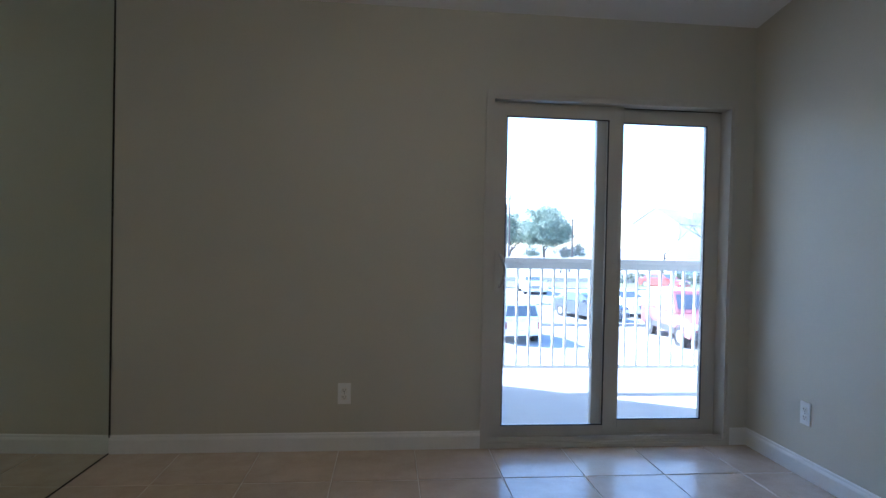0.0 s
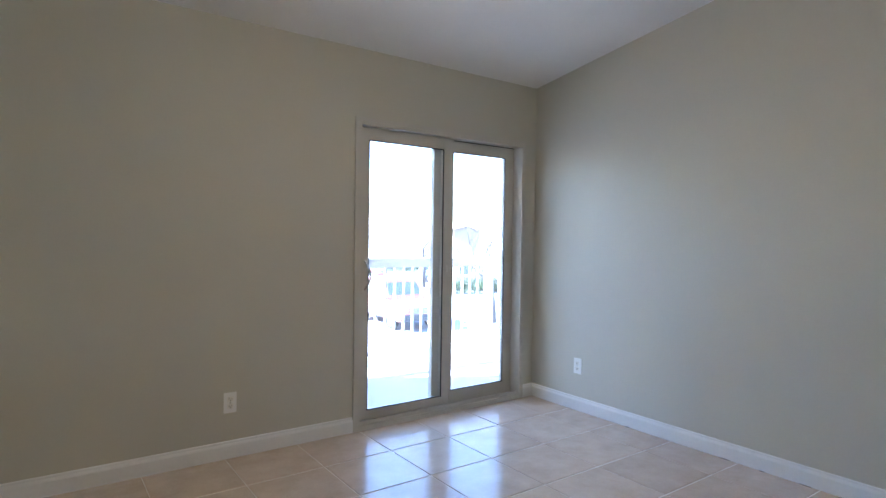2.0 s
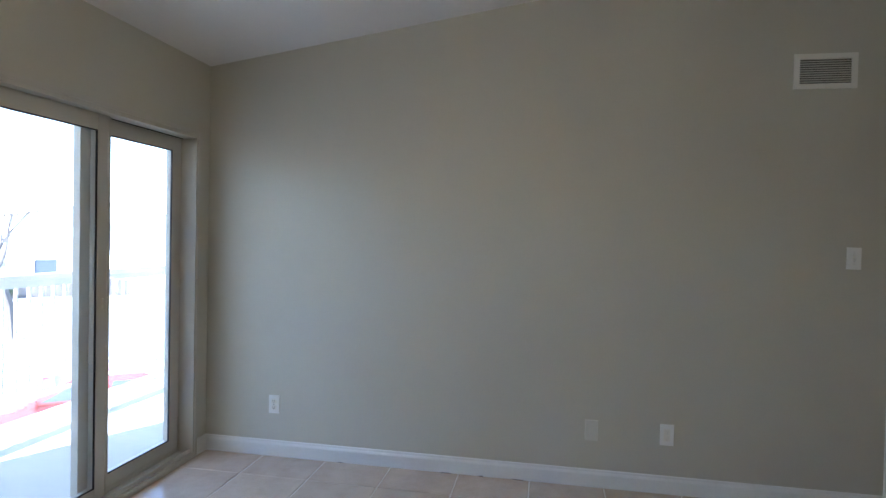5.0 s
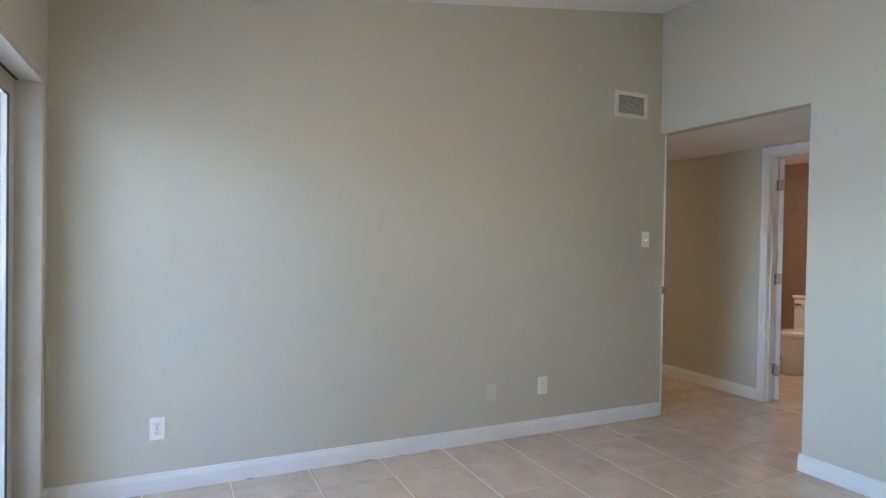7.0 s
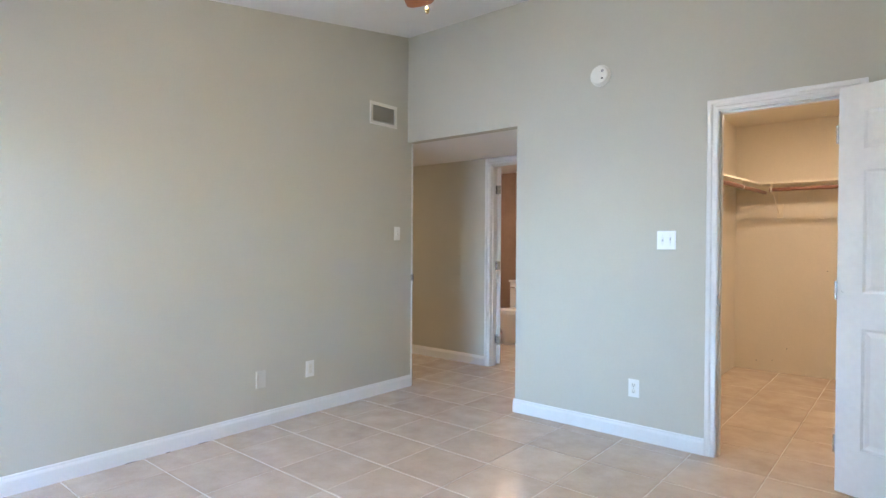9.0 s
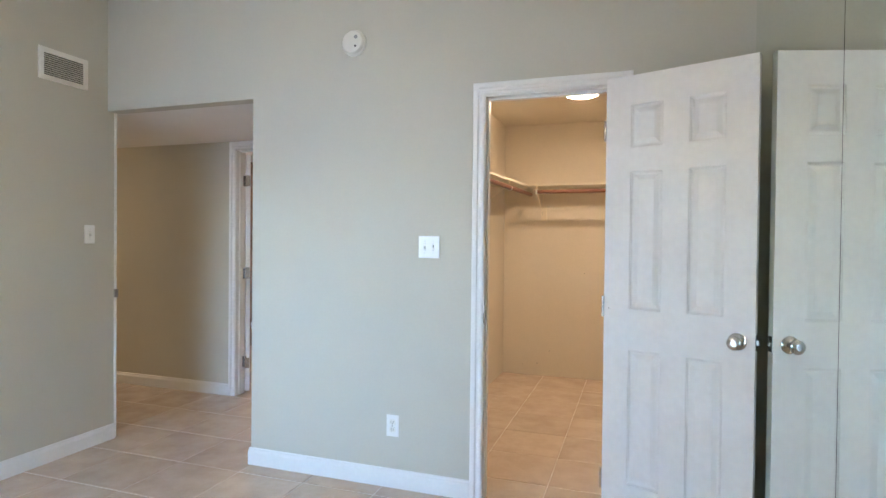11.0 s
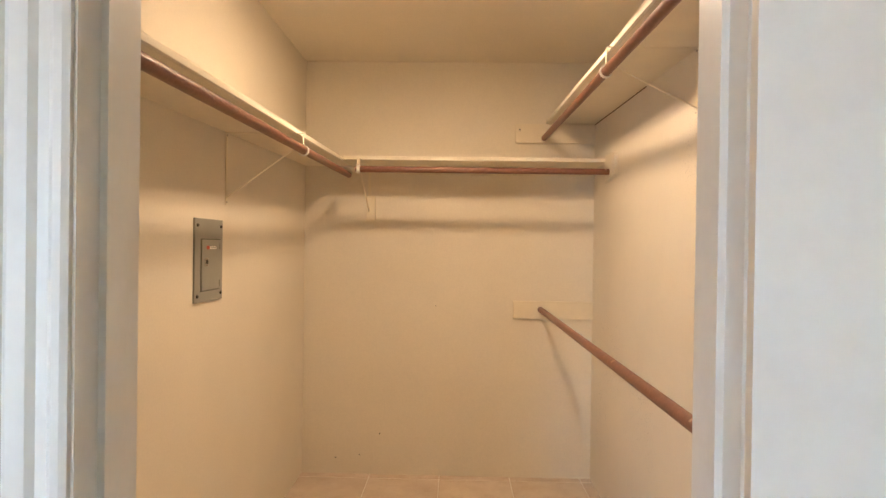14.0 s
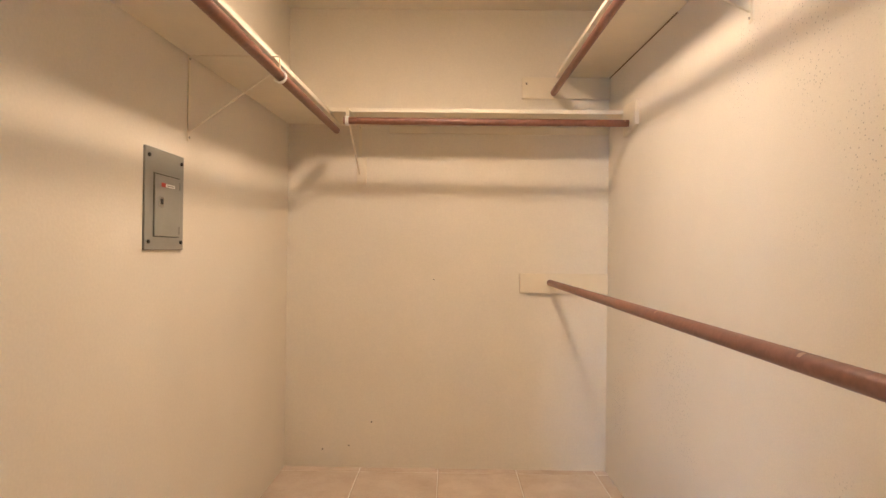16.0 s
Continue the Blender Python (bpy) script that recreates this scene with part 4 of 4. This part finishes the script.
# ---- outside: parking lot, cars, trees, houses ----
GRASS = mat("dry_lawn", (0.14, 0.15, 0.06), 0.9, var=0.25, scale=0.8, fine=0.2, fine_scale=20)
STUCCO = mat("pale_stucco", (0.80, 0.78, 0.75), 0.85, var=0.06, scale=1.0, fine=0.05, fine_scale=40)
GREYWALL = mat("grey_siding", (0.19, 0.175, 0.16), 0.8, var=0.08, scale=1.2, fine=0.05)
SHINGLE = mat("brown_shingle_roof", (0.42, 0.38, 0.35), 0.9, var=0.2, scale=3, fine=0.2, fine_scale=15)
DARKGLASS = mat("dark_window_glass", (0.085, 0.10, 0.125), 0.12, spec=0.35)
TYRE = mat("tyre_rubber", (0.045, 0.045, 0.045), 0.8)
RIM = mat("alloy_rim", (0.5, 0.5, 0.5), 0.3, metal=0.9)
BARE_BARK = mat("dark_bare_bark", (0.095, 0.082, 0.072), 0.9, var=0.25, scale=6, bump=0.5, bump_scale=20)
BARK = mat("tree_bark", (0.16, 0.12, 0.09), 0.9, var=0.25, scale=6, bump=0.5, bump_scale=20)
LEAF = mat("olive_green_leaves", (0.20, 0.25, 0.19), 0.6, var=0.35, scale=0.5, fine=0.3, fine_scale=3)
HEDGE = mat("dark_hedge_leaves", (0.07, 0.10, 0.05), 0.7, var=0.35, scale=1.5)
BLACKP = mat("black_plastic_trim", (0.06, 0.06, 0.063), 0.6)
LENS_R = mat("red_tail_lens", (0.22, 0.07, 0.06), 0.2)
LENS_W = mat("clear_head_lamp", (0.7, 0.7, 0.72), 0.1)
structure("ground", block(-400, 400, 0.3, 700, GROUND - 0.5, GROUND), ASPHALT, "pale sunlit parking lot and ground", "ground")
structure("lawn", block(-60, 90, 47, 54, GROUND + 0.002, GROUND + 0.12), GRASS, "dry lawn strip beyond the parking lot", "lawn")
structure("road", block(-300, 300, 56, 64, GROUND + 0.004, GROUND + 0.012), mat("road_asphalt", (0.06, 0.06, 0.062), 0.9, var=0.15, scale=1), "asphalt road", "road")
for k, (x0, x1, y0, y1) in enumerate(((5.2, 12.5, 24.2, 24.4), (-60, 90, 46.8, 47.0), (3.0, 30, 33.5, 33.7))):
    structure("kerb", block(x0, x1, y0, y1, GROUND, GROUND + 0.15, 0.02), CONCRETE, "concrete parking kerb", "kerb")


def car(label, paint, x, y, heading, style, size=1.0):
    """A parked vehicle: heading in degrees, its front along local +x. style: 'suv' or 'sedan'."""
    tall = style == "suv"
    L, Wd, Hc = (4.7, 1.88, 1.88) if tall else (4.6, 1.78, 1.42)
    ob = thing("parked_car", label, "car", Matrix.Translation((x, y, GROUND)) @ Matrix.Rotation(radians(heading), 4, "Z") @ Matrix.Scale(size, 4))
    hood, belt = (1.08, 1.12) if tall else (0.90, 0.95)
    low = 0.38 if tall else 0.25
    side = [(-L / 2, low + 0.12), (-L / 2, belt - 0.1), (-L / 2 + 0.06, belt), (L / 2 - 1.25, belt), (L / 2 - 1.2, hood + 0.02), (L / 2 - 0.18, hood - 0.06), (L / 2, hood - 0.22), (L / 2, low + 0.10), (L / 2 - 0.12, low), (-L / 2 + 0.12, low)]
    bm = prism(side, "y", -Wd / 2, Wd / 2)
    bmesh.ops.bevel(bm, geom=bm.edges[:], offset=0.06, segments=2, affect="EDGES", clamp_overlap=True)
    body = part("body", bm, paint, ob, smooth=True)
    if tall:
        cab = [(-L / 2 + 0.08, belt - 0.02), (-L / 2 + 0.22, Hc - 0.02), (L / 2 - 2.05, Hc), (L / 2 - 1.30, belt - 0.02)]
    else:
        cab = [(-L / 2 + 0.55, belt - 0.02), (-L / 2 + 1.25, Hc - 0.02), (L / 2 - 2.15, Hc), (L / 2 - 1.15, belt - 0.02)]
    bm = bmesh.new()
    top_in, bot_in = 0.17, 0.06
    rows = []
    for s in (-1, 1):
        rows.append([bm.verts.new((px, s * (Wd / 2 - (bot_in if pz < belt + 0.1 else top_in)), pz)) for px, pz in cab])
    bm.faces.new(rows[0]), bm.faces.new(rows[1][::-1])
    for i in range(4):
        bm.faces.new((rows[0][i], rows[0][(i + 1) % 4], rows[1][(i + 1) % 4], rows[1][i]))
    bmesh.ops.bevel(bm, geom=bm.edges[:], offset=0.05, segments=2, affect="EDGES", clamp_overlap=True)
    part("cabin", bm, paint, ob, smooth=True)
    # glass: side bands, windscreen and rear window, each lying on its cabin face
    (ax, az), (bx, bz), (cx, cz), (dx, dz) = cab
    def on(p, q, f):
        return (p[0] + (q[0] - p[0]) * f, p[1] + (q[1] - p[1]) * f)
    for s in (-1, 1):
        def sy(z):
            return s * (Wd / 2 - bot_in - (top_in - bot_in) * max(0, min(1, (z - belt) / (Hc - belt))) + 0.006)
        xs0, xs1 = on((ax, az), (bx, bz), 0.25)[0] + 0.12, on((dx, dz), (cx, cz), 0.25)[0] - 0.12
        xt0, xt1 = on((ax, az), (bx, bz), 0.85)[0] + 0.1, on((dx, dz), (cx, cz), 0.85)[0] - 0.1
        zb, zt = belt + 0.06, Hc - 0.12
        cuts = (0.0, 0.31, 0.66, 1.0) if tall else (0.0, 0.5, 1.0)
        for f0, f1 in zip(cuts, cuts[1:]):
            g = 0.03
            bm = bmesh.new()
            q = [(xs0 + (xs1 - xs0) * f0 + g, zb), (xs0 + (xs1 - xs0) * f1 - g, zb), (xt0 + (xt1 - xt0) * f1 - g, zt), (xt0 + (xt1 - xt0) * f0 + g, zt)]
            a = [bm.verts.new((px, sy(pz), pz)) for px, pz in q]
            b = [bm.verts.new((px, sy(pz) - s * 0.03, pz)) for px, pz in q]
            bm.faces.new(a), bm.faces.new(b)
            for i in range(4):
                bm.faces.new((a[i], a[(i + 1) % 4], b[(i + 1) % 4], b[i]))
            part("side_window", bm, DARKGLASS, ob)
    for nm, p, q, off in (("windscreen", (dx, dz), (cx, cz), 0.012), ("rear_window", (ax, az), (bx, bz), -0.012)):
        lo, hi = on(p, q, 0.22), on(p, q, 0.85)
        bm = bmesh.new()
        a = [bm.verts.new(v) for v in ((lo[0] + off, -Wd / 2 + 0.16, lo[1]), (lo[0] + off, Wd / 2 - 0.16, lo[1]), (hi[0] + off, Wd / 2 - 0.27, hi[1]), (hi[0] + off, -Wd / 2 + 0.27, hi[1]))]
        b = [bm.verts.new((v.co.x - off * 3, v.co.y, v.co.z - 0.01)) for v in a]
        bm.faces.new(a), bm.faces.new(b)
        for i in range(4):
            bm.faces.new((a[i], a[(i + 1) % 4], b[(i + 1) % 4], b[i]))
        part(nm, bm, DARKGLASS, ob)
    r = 0.37 if tall else 0.32
    for wx in (-L / 2 + 0.92, L / 2 - 0.92):
        for s in (-1, 1):
            wy = s * (Wd / 2 - 0.10)
            wheel = part("wheel", lathe([(0.0, -0.09), (r * 0.62, -0.09), (r * 0.66, -0.11), (r * 0.93, -0.11), (r, -0.08), (r, 0.08), (r * 0.93, 0.11), (r * 0.66, 0.11), (r * 0.62, 0.09), (0, 0.09)], 24, pose(wx, wy, r, 90, 0, 0)), TYRE, ob, "black tyre", smooth=True)
            part("rim", lathe([(0, -0.118), (r * 0.3, -0.112), (r * 0.6, -0.118), (r * 0.62, -0.09), (r * 0.62, 0.09), (r * 0.6, 0.118), (r * 0.3, 0.112), (0, 0.118)], 20, pose(wx, wy, r, 90, 0, 0)), RIM, wheel, smooth=True)
            part("wheel_arch", lathe([(r * 1.03, -0.012), (r * 1.16, -0.012), (r * 1.16, 0.012), (r * 1.03, 0.012), (r * 1.03, -0.012)], 24, pose(wx, s * (Wd / 2 + 0.003), r, 90, 0, 0)), BLACKP, ob)
    part("front_bumper", block(L / 2 - 0.10, L / 2 + 0.06, -Wd / 2 + 0.05, Wd / 2 - 0.05, low + 0.02, low + 0.26, 0.04), BLACKP if tall else paint, ob)
    part("rear_bumper", block(-L / 2 - 0.06, -L / 2 + 0.10, -Wd / 2 + 0.05, Wd / 2 - 0.05, low + 0.02, low + 0.26, 0.04), paint, ob)
    if tall:
        for sd in (-1, 1):
            part("side_cladding", block(-L / 2 + 1.32, L / 2 - 1.32, sd * (Wd / 2) - 0.015, sd * (Wd / 2) + 0.015, low + 0.03, low + 0.26, 0.006), BLACKP, ob)
    gr = part("grille", block(L / 2 - 0.06, L / 2 + 0.012, -0.42, 0.42, hood - 0.42, hood - 0.16, 0.01), BLACKP, ob)
    for i in range(5):
        part("grille_bar", block(L / 2, L / 2 + 0.022, -0.41, 0.41, hood - 0.40 + i * 0.05, hood - 0.385 + i * 0.05), RIM, gr)
    for s in (-1, 1):
        part("head_lamp", block(L / 2 - 0.08, L / 2 + 0.014, s * (Wd / 2 - 0.14) - 0.13, s * (Wd / 2 - 0.14) + 0.13, hood - 0.36, hood - 0.18, 0.015), LENS_W, ob)
        part("tail_lamp", block(-L / 2 - 0.014, -L / 2 + 0.08, s * (Wd / 2 - 0.12) - 0.09, s * (Wd / 2 - 0.12) + 0.09, belt - 0.42, belt - 0.10, 0.015), LENS_R, ob)
        part("door_mirror", block(L / 2 - 1.55, L / 2 - 1.40, s * (Wd / 2 + 0.09) - 0.08, s * (Wd / 2 + 0.09) + 0.08, belt + 0.02, belt + 0.18, 0.03), paint, ob)
    part("number_plate", block(-L / 2 - 0.075, -L / 2 - 0.055, -0.16, 0.16, low + 0.12, low + 0.26), PLASTIC, ob)
    return ob


def car_paint(name, color):
    return mat(name, color, 0.25, coat=0.8, fine=0.02)


FADED, WHT, GREY, RED2, SILV = car_paint("faded_red_car_paint", (0.34, 0.125, 0.12)), car_paint("white_car_paint", (0.72, 0.72, 0.72)), car_paint("slate_blue_car_paint", (0.045, 0.055, 0.075)), car_paint("bright_red_car_paint", (0.34, 0.075, 0.07)), car_paint("silver_car_paint", (0.45, 0.46, 0.48))
car("white estate vehicle parked with its rear to the balcony", WHT, 3.15, 21.2, 95, "suv", 0.88)
car("faded red off-road vehicle with black bumper and grille", FADED, 10.95, 20.3, -95, "suv", 1.15)
car("slate blue sedan parked in the lot", GREY, 9.0, 27.2, -72, "sedan")
car("white sedan parked beside the red off-road vehicle", WHT, 12.0, 29.6, -80, "sedan")
car("white sedan driving lane parked far off", WHT, 9.9, 43.0, -95, "sedan")
car("bright red sedan parked far off by the hedge", RED2, 24.6, 49.5, -60, "sedan")
car("bright red sedan parked close below the balcony", RED2, 6.85, 7.1, 130, "sedan")
car("silver off-road vehicle parked far off", SILV, 28.0, 40.0, -30, "suv")


def tree_limbs(rng, base, height, r, depth, lean):
    """Tapered limbs as one mesh; returns it and the tips."""
    bm, tips = bmesh.new(), []
    def grow(p, d, length, rad, level):
        steps, pts = 4, [Vector(p)]
        rads = [rad]
        for i in range(steps):
            d = (d + Vector((rng.uniform(-1, 1), rng.uniform(-1, 1), rng.uniform(-0.4, 0.7))) * 0.16).normalized()
            pts.append(pts[-1] + d * length / steps)
            rads.append(rad * (1 - 0.45 * (i + 1) / steps))
        seg, prev = 6, None
        for p2, rr in zip(pts, rads):
            q = d.to_track_quat("Z", "Y").to_matrix()
            cur = [bm.verts.new(p2 + q @ Vector((rr * math.cos(k * math.tau / seg), rr * math.sin(k * math.tau / seg), 0))) for k in range(seg)]
            if prev:
                for k in range(seg):
                    bm.faces.new((prev[k], prev[(k + 1) % seg], cur[(k + 1) % seg], cur[k]))
            prev = cur
        if level == 0:
            tips.append((pts[-1], d))
            return
        for k in range(rng.choice((3, 3, 4))):
            a = rng.uniform(0, math.tau)
            nd = (d * 0.75 + Vector((math.cos(a), math.sin(a), rng.uniform(0.0, 0.5))) * lean).normalized()
            grow(pts[-1 if k else -2], nd, length * rng.uniform(0.6, 0.8), rads[-1] * 0.72, level - 1)
            tips.append((pts[-1], d))
    grow(Vector(base), Vector((0, 0, 1)), height, r, depth)
    return bm, tips


def bare_tree(label, x, y, h, seed):
    rng = random.Random(seed)
    ob = thing("bare_tree", label, "tree", pose(x, y, GROUND))
    bm, tips = tree_limbs(rng, (0, 0, 0), h * 0.36, h * 0.026, 4, 0.75)
    part("trunk", bm, BARE_BARK, ob, smooth=True)
    return ob


def leafy_tree(label, x, y, h, spread, seed, material=None, wide=1.0, leaves=40, tall=1.0):
    rng = random.Random(seed)
    ob = thing("leafy_tree", label, "tree", pose(x, y, GROUND))
    bm, tips = tree_limbs(rng, (0, 0, 0), h * 0.30, h * 0.03, 3, spread)
    part("trunk", bm, BARK, ob, smooth=True)
    vs, fs = [], []
    rx, rz, cz = h * 0.27 * wide, h * 0.34 * tall, h * 0.52
    for q in range(leaves):
        a, b = rng.uniform(0, math.tau), rng.uniform(-1, 1)
        rr = rng.random() ** 0.4 * rng.uniform(0.75, 1.05)
        p = Vector((rx * rr * math.cos(a) * math.sqrt(1 - b * b), rx * rr * math.sin(a) * math.sqrt(1 - b * b), cz + rz * rr * b * (1.35 if b > 0 else 0.45)))
        for k in range(110):
            c = p + Vector((rng.gauss(0, 1), rng.gauss(0, 1), rng.gauss(0, 0.75))) * h * 0.055
            a1, b1 = Vector((rng.gauss(0, 1), rng.gauss(0, 1), rng.gauss(0, 1))).normalized(), Vector((rng.gauss(0, 1), rng.gauss(0, 1), rng.gauss(0, 1))).normalized()
            s = h * rng.uniform(0.010, 0.022)
            n = len(vs)
            vs += [c + a1 * s, c + b1 * s * 0.6, c - a1 * s, c - b1 * s * 0.6]
            fs.append((n, n + 1, n + 2, n + 3))
    me = bpy.data.meshes.new("crown")
    me.from_pydata(vs, [], fs)
    me.materials.append(material or LEAF)
    cr = new("crown", me)
    cr.parent = ob
    return ob


leafy_tree("broad evergreen tree with a dense olive crown", 27.2, 100.5, 11.0, 1.0, 4, wide=1.85, leaves=260, tall=1.12)
leafy_tree("smaller evergreen tree beyond the road", 21.3, 105.0, 11.0, 0.7, 9, wide=1.1, leaves=90)
for tx, ty, th, sd in ((24.2, 99.0, 4.6, 21), (30.4, 98.5, 4.2, 22), (33.4, 100.0, 5.0, 23)):
    leafy_tree("low pale green shrub under the broad evergreen tree", tx, ty, th, 0.9, sd, wide=1.7, leaves=45)
bare_tree("leafless tree with thin spreading branches", 15.1, 17.9, 7.4, 3)
bare_tree("low leafless tree beyond the road", 24.6, 78.0, 5.6, 12)
bare_tree("low leafless shrub beyond the road", 22.0, 74.0, 4.8, 15)
bare_tree("leafless tree beside the pale house", 23.0, 36.0, 9.0, 5)
bare_tree("leafless tree beyond the lawn", 33.0, 66.0, 8.5, 8)


def hedge(label, x0, x1, y0, y1, h, seed):
    rng = random.Random(seed)
    vs, fs = [], []
    for i in range(int((x1 - x0) * (y1 - y0) * 260)):
        c = Vector((rng.uniform(x0, x1), rng.uniform(y0, y1), GROUND + h * rng.random() ** 0.6 * (0.8 + 0.2 * math.sin(i * 0.013))))
        a, b = Vector((rng.gauss(0, 1), rng.gauss(0, 1), rng.gauss(0, 1))).normalized(), Vector((rng.gauss(0, 1), rng.gauss(0, 1), rng.gauss(0, 1))).normalized()
        s, n = rng.uniform(0.05, 0.12), len(vs)
        vs += [c + a * s, c + b * s * 0.7, c - a * s, c - b * s * 0.7]
        fs.append((n, n + 1, n + 2, n + 3))
    me = bpy.data.meshes.new("hedge")
    me.from_pydata(vs, [], fs)
    me.materials.append(HEDGE)
    return tagged(new("hedge", me), label, "hedge")


hedge("dark clipped evergreen hedge beyond the lot", 22.0, 40.0, 53.6, 55.0, 1.5, 2)
hedge("dark clipped shrubs beside the house", 21.0, 27.0, 29.5, 31.0, 1.1, 6)


def house(label, x, y, turn, w, d, eave, ridge, wall, windows):
    """A gabled house: width w across its gable front (local -y), depth d, windows as (x, z, width, height) on the front."""
    ob = thing("house", label, "house", Matrix.Translation((x, y, GROUND)) @ Matrix.Rotation(radians(turn), 4, "Z"))
    part("wall", prism([(-w / 2, 0), (w / 2, 0), (w / 2, eave), (0, ridge), (-w / 2, eave)], "y", 0, d), wall, ob)
    rf = bmesh.new()
    k = (ridge - eave) / (w / 2)
    for s in (-1, 1):
        q = [(0, ridge + 0.02), (s * (w / 2 + 0.5), eave - 0.5 * k + 0.02), (s * (w / 2 + 0.5), eave - 0.5 * k + 0.12), (0, ridge + 0.14)]
        lo, hi = [rf.verts.new((px, -0.5, pz)) for px, pz in q], [rf.verts.new((px, d + 0.5, pz)) for px, pz in q]
        rf.faces.new(lo), rf.faces.new(hi)
        for i in range(4):
            rf.faces.new((lo[i], lo[(i + 1) % 4], hi[(i + 1) % 4], hi[i]))
    roof = part("roof", rf, SHINGLE, ob)
    part("chimney", block(w * 0.22, w * 0.22 + 0.8, d * 0.4, d * 0.4 + 0.8, eave, ridge + 0.9, 0.03), wall, roof)
    for (wx, wz, ww, wh) in windows:
        win = part("window", ring(wx - ww / 2, wx + ww / 2, -0.06, 0.02, wz, wz + wh, 0.08), WHITEP, ob)
        part("pane", block(wx - ww / 2 + 0.08, wx + ww / 2 - 0.08, -0.02, 0.01, wz + 0.08, wz + wh - 0.08), DARKGLASS, win)
    return ob


house("pale stucco two-storey house with a brown gabled roof", 36.2, 75.0, -55, 6.75, 14.0, 7.4, 9.55, STUCCO, ())
house("grey two-storey building beyond the lot", 28.9, 37.8, -37, 2.4, 9.0, 4.9, 5.2, GREYWALL, ((0.0, 0.7, 1.4, 1.9),))
house("pale apartment house with a narrow window", 31.3, 28.0, -48.7, 11.0, 14.0, 5.1, 6.1, STUCCO, ((0.0, 2.8, 0.8, 2.0), (-3.4, 1.0, 1.4, 1.3)))


def board_fence(label, a, b, h):
    """Upright boards on two back rails between plan points a and b."""
    d = Vector((b[0] - a[0], b[1] - a[1]))
    n = int(d.length / 0.30)
    ob = thing("board_fence", label, "fence", Matrix.Translation((a[0], a[1], GROUND)) @ Matrix.Rotation(math.atan2(d.y, d.x), 4, "Z"))
    for z in (0.25, h - 0.25):
        part("rail", block(0, d.length, 0.02, 0.07, z, z + 0.08), FENCEWOOD, ob)
    first = part("board", block(0.008, 0.292, -0.012, 0.012, 0.03, h), FENCEWOOD, ob)
    for k in range(1, n):
        o = first.copy()
        scene.collection.objects.link(o)
        o.matrix_basis = Matrix.Translation((0.30 * k, 0, 0.01 * (k % 3)))
    return ob


FENCEWOOD = mat("weathered_dark_fence_boards", (0.10, 0.09, 0.085), 0.85, var=0.2, scale=2)
board_fence("low weathered board fence along the lot", (22.5, 34.5), (30.0, 24.5), 1.05)


def lamp_post(label, x, y, h, arm):
    ob = thing("street_lamp", label, "street lamp", pose(x, y, GROUND))
    part("pole", tube((0, 0, 0), (0, 0, h), 0.10, 12, 0.07), CONCRETE, ob, smooth=True)
    part("arm", tube((0, 0, h - 0.05), (-arm, 0, h + 0.05), 0.04, 8), RIM, ob, smooth=True)
    part("head", block(-arm - 0.35, -arm + 0.15, -0.12, 0.12, h - 0.02, h + 0.12, 0.03), RIM, ob)
    return ob


lamp_post("pale parking lot lamp post", 19.6, 38.0, 3.6, 0.5)
for k, (x, y, h) in enumerate(((17.2, 86.0, 12.0), (29.6, 92.0, 9.0), (18.6, 95.0, 11.0))):
    up = thing("utility_pole", "wooden utility pole with a cross arm", "utility pole", pose(x, y, GROUND), "utility poles")
    part("pole", tube((0, 0, 0), (0, 0, h), 0.17, 10, 0.13), BARE_BARK, up, smooth=True)
    part("cross_arm", block(-1.1, 1.1, -0.06, 0.06, h - 0.9, h - 0.75), BARK, up)


# ---- floor: tiles laid on a grouted slab ----
floor = structure("floor", blocks((-3.85, 0.115, 0.13, -7.1, -0.25, -0.003), (0.115, 4.1, -3.83, -7.1, -0.25, -0.003)), GROUT, "beige ceramic floor tiles with pale grout", "floor")
PX, PY, X0, Y0 = 0.4155, 0.4130, -0.290, -0.405
tw, td = PX - 0.0045, PY - 0.0075


def tile_mesh():
    bm = bmesh.new()
    b = 0.0025
    rings = [[bm.verts.new((sx * (tw / 2 - i), sy * (td / 2 - i), z)) for sx, sy in ((-1, -1), (1, -1), (1, 1), (-1, 1))] for i, z in ((0, -0.012), (0, -b), (b, 0.0))]
    for p, q in zip(rings, rings[1:]):
        for k in range(4):
            bm.faces.new((p[k], p[(k + 1) % 4], q[(k + 1) % 4], q[k]))
    bm.faces.new(rings[-1])
    return bm


tile0 = None
for i in range(-4, 9):
    for j in range(-1, 16):
        cx, cy = X0 - PX * (i + 0.5), Y0 - PY * (j + 0.5)
        if -2.05 + 0.12 < cx < HALL_X - 0.25 and cy < YC - 0.25:
            continue
        if cx > 0.25 and cy > -3.7:
            continue
        if cx > 1.75:
            continue
        mt = Matrix.Translation((cx, cy, random.uniform(-0.0004, 0.0004))) @ Euler((random.uniform(-1, 1) * 0.0012, random.uniform(-1, 1) * 0.0012, 0)).to_matrix().to_4x4()
        if tile0 is None:
            tile0 = part("tile", tile_mesh(), TILE, floor, m=mt)
        else:
            o = tile0.copy()
            scene.collection.objects.link(o)
            o.matrix_basis = mt
